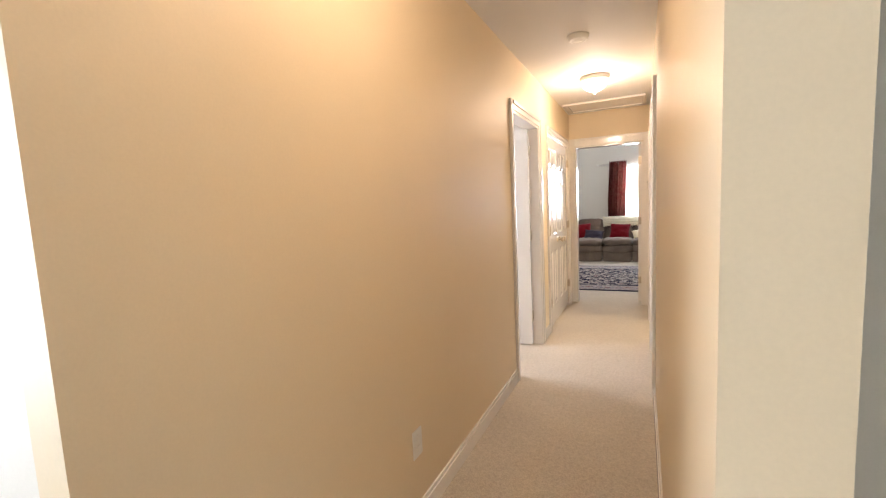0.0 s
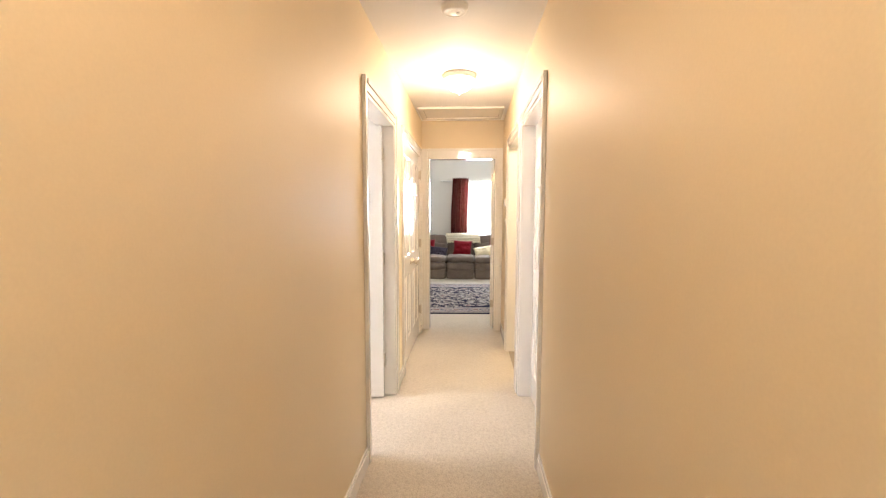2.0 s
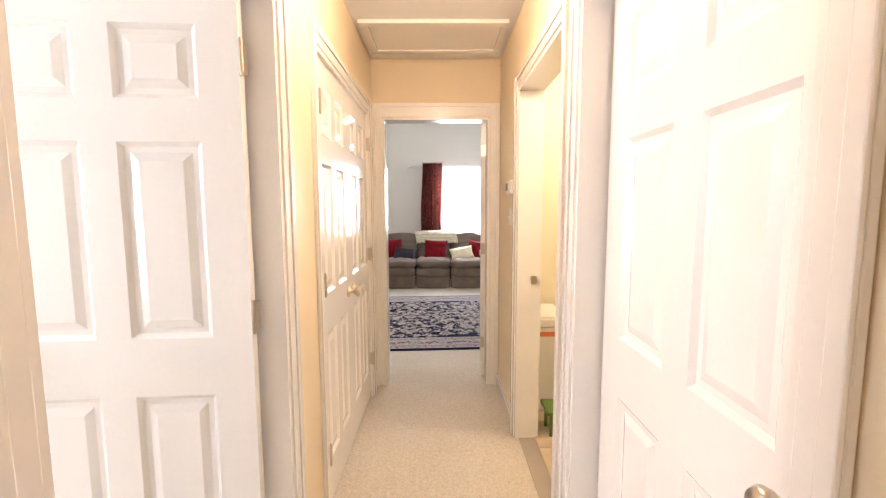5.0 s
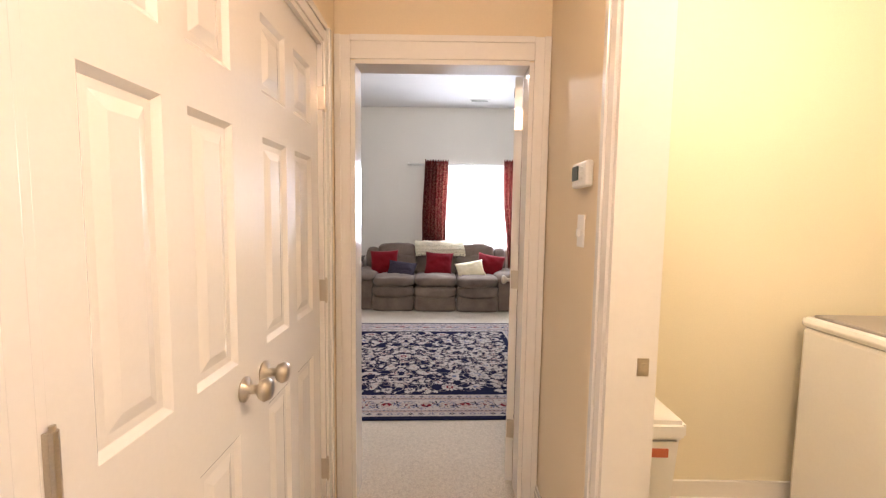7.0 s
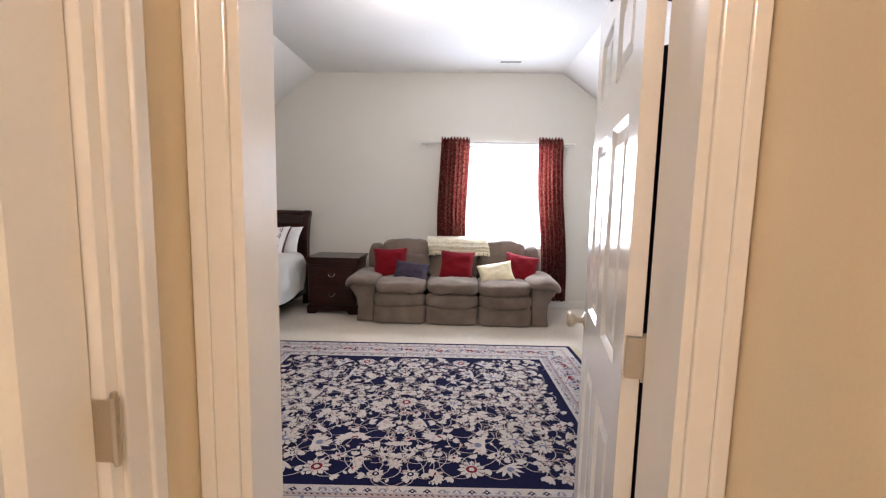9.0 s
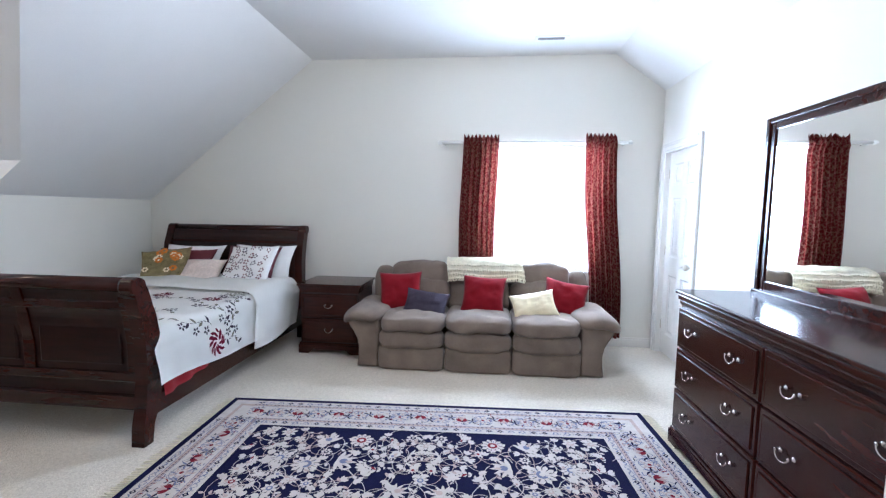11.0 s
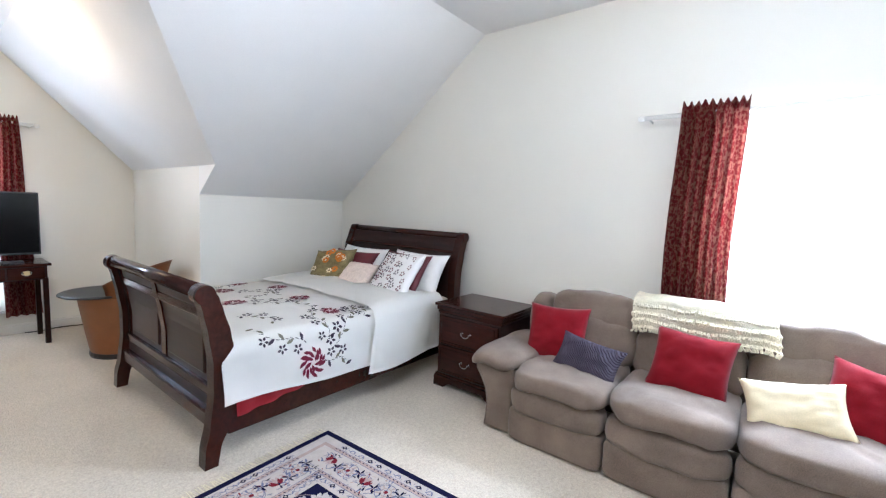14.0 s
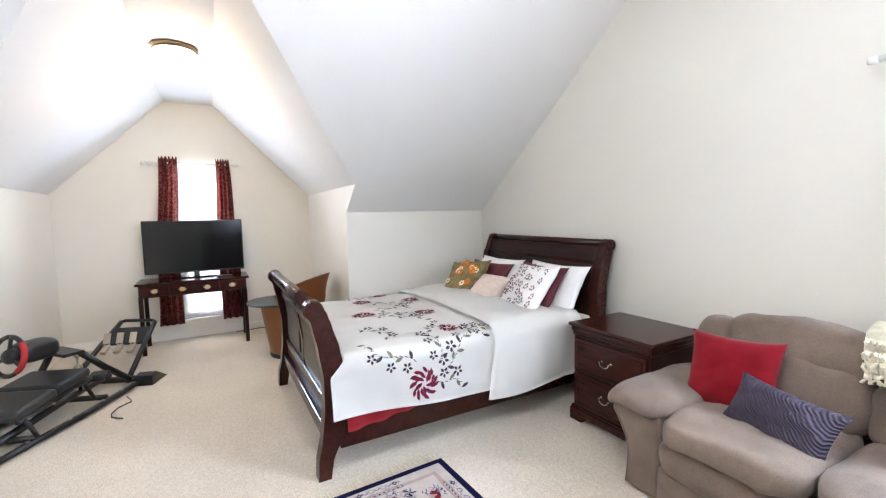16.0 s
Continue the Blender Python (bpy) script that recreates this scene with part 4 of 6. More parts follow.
def along(n0, p0, p1, turned):
    out = math.copysign(1, p0[0] if turned else p0[1])
    step = 1 / n0

    def at(t, off):
        x, y = p0[0] + (p1[0] - p0[0]) * t, p0[1] + (p1[1] - p0[1]) * t
        return (x + off * out, y) if turned else (x, y + off * out)
    tilt = 0.0 if turned else 1.5708
    for i in range(n0):
        t = (i + 0.5) * step
        x, y = at(t, 0)
        if i % 2:
            ring("b", x, y, 0.058, 0.0022)
            ring("p", x, y, 0.030, 0.003, 10)
            for k in range(10):
                leaf("b" if k % 2 else "p", x + 0.030 * math.cos(0.628 * k), y + 0.030 * math.sin(0.628 * k), 0.628 * k, 0.030, 0.005)
            disc("r", x, y, 0.012)
        else:
            q = tilt + (0 if i % 4 else 3.1416)
            for k in (-1.3, -0.8, 0.8, 1.3):
                leaf("r", x - 0.03 * math.cos(q), y - 0.03 * math.sin(q), q + k, 0.055, 0.009, -0.9 * k, 0.0001 * (k + 2))
            for k in (-0.4, 0, 0.4):
                leaf("p", x - 0.02 * math.cos(q), y - 0.02 * math.sin(q), q + k, 0.06, 0.008, 0, 0.0006)
            disc("n", x - 0.026 * math.cos(q), y - 0.026 * math.sin(q), 0.010, 6, 0.0004)
        x, y = at(t + 0.5 * step, 0.02 if i % 2 else -0.02)
        for k in range(5):
            leaf("b" if k % 2 else "n", x, y, tilt + 0.9 + k * 1.2566, 0.042, 0.006, 0.9)
        vine("b", [at(t + step * (m / 8 - 0.5), 0.062 * math.sin(6.2832 * m / 8)) for m in range(9)], 0.0016)
        for k in range(26):
            x, y = at(t + step * rnd.uniform(-0.5, 0.5), rnd.uniform(-0.076, 0.072))
            leaf(rnd.choice("bbpnbr"), x, y, rnd.uniform(0, 6.28), rnd.uniform(0.018, 0.034), rnd.uniform(0.0025, 0.0045), rnd.uniform(-1.5, 1.5), -0.0004)
        for k in range(18):
            x, y = at(t + step * rnd.uniform(-0.5, 0.5), rnd.choice((-1, 1)) * rnd.uniform(0.115, 0.152))
            leaf(rnd.choice("bbp"), x, y, rnd.uniform(0, 6.28), rnd.uniform(0.010, 0.022), 0.002, rnd.uniform(-1.5, 1.5), -0.0004)
        # stripes of diamonds with scrolls between them
        for off in (0.134, -0.134):
            for m in range(2):
                x, y = at(t + step * (m - 0.5) * 0.5, off)
                if m == i % 2:
                    poly("n", [(x + 0.017, y), (x, y + 0.017), (x - 0.017, y), (x, y - 0.017)])
                    disc("c", x, y, 0.006, 6, 0.0012)
                else:
                    ring("b", x, y, 0.015, 0.0016, 8)
                for q2 in (-0.14, 0.14):
                    x2, y2 = at(t + step * ((m - 0.5) * 0.5 + q2), off)
                    leaf("b", x2 - 0.014 * math.cos(tilt), y2 - 0.014 * math.sin(tilt), tilt, 0.030, 0.004, 1.4 if q2 > 0 else -1.4)
        for off in (0.094, -0.1):
            for m in range(5):
                x, y = at(t + step * (m / 5 - 0.4), off)
                leaf("n", x, y, tilt + 1.2, 0.018, 0.0035)
        for off in (0.1075, 0.081, -0.087, -0.113):
            vine("b", [at(t - 0.5 * step, off), at(t + 0.5 * step, off)], 0.0016)


for s in (1, -1):
    along(18, (-(rw - bi), s * (rd - bi)), (rw - bi, s * (rd - bi)), False)
    along(14, (s * (rw - bi), -(rd - bi) + 0.1), (s * (rw - bi), rd - bi - 0.1), True)
for k, nm, m_, lb in (("c", "cream_floral_pile", M_RUGCREAM, "cream flowers, leaves and vines"), ("r", "red_pile", M_RUGRED, "dark red flower hearts"), ("b", "slate_pile", M_RUGBLUE, "slate blue leaves"), ("n", "navy_pile", M_NAVY, "navy border motifs"), ("p", "rose_pile", M_RUGROSE, "dusty rose flower hearts")):
    bmesh.ops.recalc_face_normals(PAT[k], faces=PAT[k].faces)
    for f in PAT[k].faces:
        if f.normal.z < 0:
            f.normal_flip()
    ob = part(nm, PAT[k], m_, rug, lb)
    ob["kind"] = "stuff"
bm = bmesh.new()
for s in (1, -1):
    for i in range(170):
        y = -rd + 0.02 + (2 * rd - 0.04) * i / 169
        x, j = s * rw, rnd.uniform(-0.012, 0.012)
        tube(bm, [(x - s * 0.01, y, 0.008), (x + s * 0.03, y + j * 0.5, 0.006), (x + s * rnd.uniform(0.055, 0.075), y + j, 0.003)], 0.0028, 4)
ob = part("fringe", bm, M_THROW, rug, "cream fringe")
ob["kind"] = "stuff"

# ---- bed ----
BX0, BX1, BF, BB = -3.10, -1.49, 9.30, 11.50


def sleigh(rows, x0, x1, bm=None):
    """Rows of (z, y of the middle, half depth) swept from x0 to x1."""
    bm = bm or bmesh.new()
    f = []
    n = 5
    for (z0, y0, h0), (z1, y1, h1) in zip(rows, rows[1:]):
        for i in range(n):
            t = i / n
            s = t * t * (3 - 2 * t) * 0.5 + t * 0.5
            f.append((z0 + (z1 - z0) * t, y0 + (y1 - y0) * s, h0 + (h1 - h0) * s))
    f.append(rows[-1])
    out = [(y - h, z) for z, y, h in f] + [(y + h, z) for z, y, h in reversed(f)]
    return prism([(x0, y, z) for y, z in out], (x1 - x0, 0, 0), bm)


bed = thing("sleigh_bed", "dark cherry wooden sleigh bed with a curled headboard and footboard", "bed", at=(0, 0, 0))
post = [(0.0, -0.055, 0.035), (0.10, -0.045, 0.040), (0.22, -0.005, 0.055), (0.40, 0.020, 0.060), (0.58, 0.020, 0.060), (0.74, -0.005, 0.058), (0.86, -0.035, 0.052), (0.93, -0.055, 0.050), (0.965, -0.068, 0.045)]
panel_rows = [(0.22, 0.010, 0.018), (0.40, 0.020, 0.018), (0.58, 0.020, 0.018), (0.74, 0.0, 0.018), (0.88, -0.03, 0.018), (0.96, -0.05, 0.018)]
foot = part("footboard", sleigh([(z, BF + y, h) for z, y, h in panel_rows], BX0 + 0.075, BX1 - 0.075), M_CHERRY, bed)
for x in (BX0, BX1 - 0.08):
    bm = sleigh([(z, BF + y, h) for z, y, h in post], x, x + 0.08)
    lathe(bm, [(0, -0.004), (0.052, -0.004), (0.055, 0.01), (0.055, 0.07), (0.052, 0.084), (0, 0.084)], 20, (x, BF - 0.075, 0.955), "x")
    part("post", bm, M_CHERRY2, bed)
bm = lathe(bmesh.new(), [(0, 0.07), (0.042, 0.07), (0.042, BX1 - BX0 - 0.07), (0, BX1 - BX0 - 0.07)], 20, (BX0, BF - 0.075, 0.965), "x")
part("top_roll", bm, M_CHERRY2, bed, "rounded polished top rail", True)
for z0, z1, y in ((0.20, 0.285, -0.045), (0.36, 0.42, -0.022), (0.80, 0.86, -0.048)):
    part("rail", boxes((BX0 + 0.078, BX1 - 0.078, BF + y, BF + y + 0.05, z0, z1), bevel=0.01), M_CHERRY2, foot)
xm = (BX0 + BX1) / 2
for x in (BX0 + 0.08, xm - 0.035, BX1 - 0.15):
    part("stile", sleigh([(z, BF + y - 0.012, 0.016) for z, y, h in panel_rows[1:]], x, x + 0.07), M_CHERRY2, foot)
for x0, x1 in ((BX0 + 0.19, xm - 0.075), (xm + 0.075, BX1 - 0.19)):
    part("raised_panel", boxes((x0, x1, BF - 0.012, BF + 0.02, 0.46, 0.76), bevel=0.012), M_CHERRY, foot)
hpost = [(0.0, -0.03, 0.035), (0.3, -0.03, 0.040), (0.6, -0.045, 0.045), (0.85, -0.04, 0.05), (1.02, -0.005, 0.05), (1.12, 0.03, 0.045), (1.18, 0.045, 0.04)]
hp = [(0.35, -0.03, 0.018), (0.6, -0.045, 0.018), (0.85, -0.04, 0.018), (1.02, -0.005, 0.018), (1.12, 0.025, 0.018), (1.17, 0.04, 0.018)]
head = part("headboard", sleigh([(z, BB + y - 0.03, h) for z, y, h in hp], BX0 + 0.075, BX1 - 0.075), M_CHERRY, bed)
for x in (BX0, BX1 - 0.075):
    bm = sleigh([(z, BB + y - 0.03, h) for z, y, h in hpost], x, x + 0.075)
    lathe(bm, [(0, -0.004), (0.044, -0.004), (0.046, 0.01), (0.046, 0.068), (0.044, 0.08), (0, 0.08)], 20, (x, BB + 0.03, 1.185), "x")
    part("post", bm, M_CHERRY2, bed)
part("top_roll", lathe(bmesh.new(), [(0, 0.07), (0.036, 0.07), (0.036, BX1 - BX0 - 0.07), (0, BX1 - BX0 - 0.07)], 20, (BX0, BB + 0.03, 1.19), "x"), M_CHERRY2, bed, "", True)
part("rail", boxes((BX0 + 0.075, BX1 - 0.075, BB - 0.06, BB - 0.02, 1.03, 1.06), bevel=0.008), M_CHERRY2, head)
for x in (BX0 + 0.012, BX1 - 0.047):
    part("side_rail", boxes((x, x + 0.035, BF + 0.04, BB - 0.05, 0.15, 0.34), bevel=0.006), M_CHERRY2, bed)
solid("box_spring", boxes((BX0 + 0.055, BX1 - 0.055, BF + 0.07, BB - 0.09, 0.30, 0.44), bevel=0.03), M_LINEN, "white box spring in the bed frame", "box spring")
solid("mattress", boxes((BX0 + 0.05, BX1 - 0.05, BF + 0.07, BB - 0.09, 0.442, 0.63), bevel=0.05), M_BEIGE, "mattress under a beige fitted sheet", "mattress", smooth=True)
bm = bmesh.new()
grid(bm, lambda u, v: (BX1 - 0.005 + 0.010 * math.sin(40 * u) + 0.012 * v, BF + 0.08 + 1.05 * u, 0.36 - (0.100 - 0.045 * u + 0.014 * math.cos(6.5 * u)) * v), 60, 4)
bmesh.ops.solidify(bm, geom=bm.faces[:], thickness=0.003)
solid("bed_skirt", bm, M_BEDRED, "glossy red cloth hanging below the duvet", "bed skirt", smooth=True)

# duvet: across the bed (s) and along it (v), with folds where it hangs
DW = BX1 - BX0
dlen0, dlen1 = BF + 0.075, 10.52


def duvet_at(s, y, lift=0.0):
    """s: metres from the middle line towards the open side."""
    half = DW / 2 + 0.035
    n1 = noise.noise(Vector((s * 3, y * 3, 1.0))) * 0.014 + noise.noise(Vector((s * 8, y * 8, 4.0))) * 0.006
    crown = 0.675 + 0.02 * math.cos(s * 1.6) + n1
    r = 0.09
    e = abs(s) - (half - r)
    sg = 1 if s > 0 else -1
    if e <= 0:
        return Vector((xm + s, y, crown + lift))
    arc = r * math.pi / 2
    if e < arc:
        a = e / r
        return Vector((xm + sg * (half - r + (r + lift) * math.sin(a)), y, crown - r + (r + lift) * math.cos(a)))
    d = e - arc
    wave = 0.012 * math.sin(y * 9 + 1) * min(1, d / 0.15) + 0.02 * d
    return Vector((xm + sg * (half + lift + wave + n1 * 1.5), y, crown - r - d))


def drop_len(y):
    return DW / 2 + 0.035 - 0.09 + 0.141 + 0.235 + 0.058 * (y - 9.3) + 0.008 * math.sin(y * 7)


def duvet_point(u, v):
    y = dlen0 + (dlen1 - dlen0) * u
    s = (2 * v - 1) * drop_len(y)
    out = min(1.0, max(0.0, (abs(s) - DW / 2) / 0.08))
    return duvet_at(s, y - 0.085 * out * (1 - u) ** 3)


bm = bmesh.new()
grid(bm, duvet_point, 60, 100)
bmesh.ops.solidify(bm, geom=bm.faces[:], thickness=0.02)
bmesh.ops.recalc_face_normals(bm, faces=bm.faces)
duvet = solid("duvet", bm, M_DUVET, "ivory duvet embroidered with burgundy roses and grey sprigs", "duvet", smooth=True)
# the turned-back end, thicker and plain
bm = bmesh.new()


def fold_at(u, v):
    y = 10.40 + 0.80 * u
    s = (2 * v - 1) * (DW / 2 + 0.035 - 0.09 + 0.141 + 0.345 - 0.03 * u)
    roll = 0.022 + 0.030 * math.sin(math.pi * min(1, u * 1.2)) ** 0.5
    p = duvet_at(s, y + 0.16 * max(0, abs(s) - 0.6) * -1, roll)
    return p


grid(bm, fold_at, 26, 80)
bmesh.ops.solidify(bm, geom=bm.faces[:], thickness=0.03)
bmesh.ops.recalc_face_normals(bm, faces=bm.faces)
part("turned_back_end", bm, M_DUVET, duvet, "plain ivory folded-over end", True)
EMB = {k: bmesh.new() for k in "wgs"}


def stitch(k, s, y, pts, n=0):
    bm = EMB[k]
    bm.faces.new([bm.verts.new(duvet_at(s + a, y + b, 0.004 + 0.0004 * n)) for a, b in pts])


def emb_leaf(k, s, y, a, ln, wd, n=0):
    up = [(ln * t * math.cos(a) - wd * math.sin(math.pi * t) * math.sin(a), ln * t * math.sin(a) + wd * math.sin(math.pi * t) * math.cos(a)) for t in (0, 0.25, 0.5, 0.75, 1)]
    dn = [(ln * t * math.cos(a) + wd * math.sin(math.pi * t) * math.sin(a), ln * t * math.sin(a) - wd * math.sin(math.pi * t) * math.cos(a)) for t in (0.75, 0.5, 0.25)]
    stitch(k, s, y, up + dn, n)


def emb_flower(k, s, y, r, n=5):
    for i in range(n):
        emb_leaf(k, s + 0.2 * r * math.cos(6.2832 * i / n), y + 0.2 * r * math.sin(6.2832 * i / n), 6.2832 * i / n, r * 0.85, r * 0.26, i % 3)


rnd = random.Random(11)


def rose(s, y, r):
    for ring_r, k in ((1.05, 11), (0.78, 9), (0.5, 7), (0.25, 5)):
        for i in range(k):
            a = 6.2832 * i / k + ring_r * 2 + rnd.uniform(-0.15, 0.15)
            emb_leaf("w", s + r * ring_r * 0.6 * math.cos(a), y + r * ring_r * 0.6 * math.sin(a), a + 1.1, r * 0.5, r * 0.105, i % 3)


def spray(s, y, a, ln, n):
    for i in range(n):
        t = (i + 0.6) / n
        b = a + 0.5 * math.sin(3 * t)
        px, py = s + ln * t * math.cos(b), y + ln * t * math.sin(b)
        sd = 1 if i % 2 else -1
        emb_leaf("s" if i % 3 else "g", px, py, b + sd * 0.8, 0.055, 0.011, i % 3)
        if i % 2 == 0:
            emb_flower("g", px + sd * 0.055 * math.sin(b), py - sd * 0.055 * math.cos(b), rnd.uniform(0.028, 0.040))
    for i in range(n * 2):
        t = i / (n * 2)
        b = a + 0.5 * math.sin(3 * t)
        emb_leaf("g", s + ln * t * math.cos(b), y + ln * t * math.sin(b), b, ln / n * 0.55, 0.0025)


for s, y, r in ((1.03, 9.84, 0.105), (0.62, 10.14, 0.075), (0.0, 9.75, 0.10), (0.15, 10.2, 0.085), (-0.5, 9.9, 0.09), (-0.35, 10.3, 0.09), (-0.75, 10.15, 0.08)):
    rose(s, y, r)
for s, y, a, ln, n in ((0.93, 9.95, 2.6, 0.42, 7), (0.98, 9.98, 1.9, 0.38, 7), (0.90, 9.80, 3.9, 0.36, 6), (1.03, 9.93, 0.9, 0.22, 4), (0.62, 10.2, 0.4, 0.40, 6), (0.70, 10.2, 1.2, 0.22, 4), (0.1, 9.8, 0.5, 0.5, 7), (0.2, 10.15, 3.6, 0.4, 6), (-0.4, 9.95, 0.3, 0.4, 6), (-0.3, 10.25, 5.0, 0.35, 5), (-0.7, 10.1, 4.2, 0.4, 6), (0.35, 9.6, 0.2, 0.3, 5)):
    spray(s, y, a, ln, n)
for k, nm, m_ in (("w", "rose_embroidery", M_ROSE), ("g", "grey_flower_embroidery", M_GREY), ("s", "leaf_embroidery", M_GREEN)):
    ob = part(nm, EMB[k], m_, duvet, "stitched floral motifs")
    ob["kind"] = "stuff"


def cushion(name, w, h, t, place, material, label, seed=0.0, category="pillow", wrinkle=0.012):
    return solid(name, pillow(bmesh.new(), w, h, t, seed, 22, wrinkle), material, label, category, smooth=True, place=place)


def lean(x, y, z, tilt, yaw=0.0, spin=0.0):
    """A cushion standing on its edge: tilt from lying flat, facing -y before the yaw."""
    return pose(x, y, z, 0, 0, yaw) @ pose(0, 0, 0, tilt, 0, 0) @ pose(0, 0, 0, 0, 0, spin)


cushion("pillow", 0.68, 0.44, 0.15, lean(-1.86, 11.24, 0.83, 62), M_LINEN, "white bed pillow leaning on the headboard", 1)
cushion("pillow", 0.68, 0.44, 0.15, lean(-2.66, 11.24, 0.82, 58), M_LINEN, "white bed pillow leaning on the headboard", 2)
cushion("pillow", 0.60, 0.44, 0.12, lean(-1.92, 11.11, 0.83, 58, -4), M_BURG, "burgundy pillow sham with a white flange", 3)
cushion("pillow", 0.62, 0.42, 0.12, lean(-2.66, 11.12, 0.80, 55, 4), M_BURG, "burgundy satin pillow sham on the bed", 4)
sham = cushion("pillow", 0.54, 0.48, 0.14, lean(-1.85, 10.97, 0.84, 52, -8, 4), M_LINEN, "white square pillow embroidered with red flowers", 5)
bmw, bmg = bmesh.new(), bmesh.new()
for i in range(30):
    x, y = -0.18 + 0.072 * (i % 6) + rnd.uniform(-0.022, 0.022), -0.16 + 0.08 * (i // 6) + rnd.uniform(-0.025, 0.025)
    bm_ = bmw if i % 2 else bmg
    for k in range(5):
        a, r = 1.2566 * k, rnd.uniform(0.016, 0.024)
        zz = 0.071 * max(0.0, (1 - abs(x / 0.23) ** 2.6) * (1 - abs(y / 0.22) ** 2.6)) ** 0.55 + 0.013
        c = Vector((x + r * math.cos(a), y + r * math.sin(a), zz))
        bm_.faces.new([bm_.verts.new(c + 0.45 * r * Vector((math.cos(q), math.sin(q), 0))) for q in (0, 1.05, 2.1, 3.14, 4.2, 5.2)])
for b_, m_ in ((bmw, M_ROSE), (bmg, M_GREY)):
    part("embroidery", b_, m_, sham, "stitched flower motifs")["kind"] = "stuff"
cushion("pillow", 0.40, 0.34, 0.13, lean(-2.32, 10.93, 0.775, 40, 8), mat("pale_rose_print", (0.66, 0.56, 0.50), 0.85, vary=0.2, scale=40, fine=200, bump=0.2), "small cream pillow with a pale rose print", 6)
pr = cushion("pillow", 0.46, 0.46, 0.15, lean(-2.70, 10.92, 0.81, 48, 18, 8), M_OLIVE, "olive floral throw pillow with orange flowers", 7)
bm = bmesh.new()
for i in range(8):
    x, y = rnd.uniform(-0.16, 0.16), rnd.uniform(-0.16, 0.16)
    zz = 0.076 * max(0.0, (1 - abs(x / 0.23) ** 2.6) * (1 - abs(y / 0.23) ** 2.6)) ** 0.55 + 0.013
    for k in range(7):
        a = 0.8976 * k
        c = Vector((x + 0.024 * math.cos(a), y + 0.024 * math.sin(a), zz))
        bm.faces.new([bm.verts.new(c + 0.014 * Vector((math.cos(q), math.sin(q), 0))) for q in (0, 1.05, 2.1, 3.14, 4.2, 5.2)])
bm2 = bmesh.new()
for i in range(9):
    x, y = rnd.uniform(-0.17, 0.17), rnd.uniform(-0.17, 0.17)
    zz = 0.076 * max(0.0, (1 - abs(x / 0.23) ** 2.6) * (1 - abs(y / 0.23) ** 2.6)) ** 0.55 + 0.012
    for k in range(6):
        a = 1.0472 * k
        c = Vector((x + 0.02 * math.cos(a), y + 0.02 * math.sin(a), zz))
        bm2.faces.new([bm2.verts.new(c + 0.011 * Vector((math.cos(q), math.sin(q), 0))) for q in (0, 1.05, 2.1, 3.14, 4.2, 5.2)])
part("printed_blossoms", bm2, M_CREAM, pr, "pale printed blossoms")["kind"] = "stuff"
part("printed_flowers", bm, M_ORANGE, pr, "orange printed flowers")["kind"] = "stuff"


# ---- case furniture ----
def bail_pull(parent, place, w=0.072):
    h = part("drawer_pull", bmesh.new(), M_PEWTER, parent, "bright metal bail pull", True, place)
    bm = bmesh.new()
    for x in (-w / 2, w / 2):
        lathe(bm, [(0, 0), (0.011, 0), (0.011, -0.003), (0.005, -0.006), (0.005, -0.018), (0.007, -0.022), (0, -0.024)], 10, (x, 0, 0), "y")
    pts = [(w / 2 * math.cos(a), -0.02 - 0.006 * math.sin(a), -0.026 * math.sin(a)) for a in [math.pi * i / 10 for i in range(11)]]
    tube(bm, pts, 0.0032, 8)
    bm.to_mesh(h.data)
    bm.free()
    for f in h.data.polygons:
        f.use_smooth = True


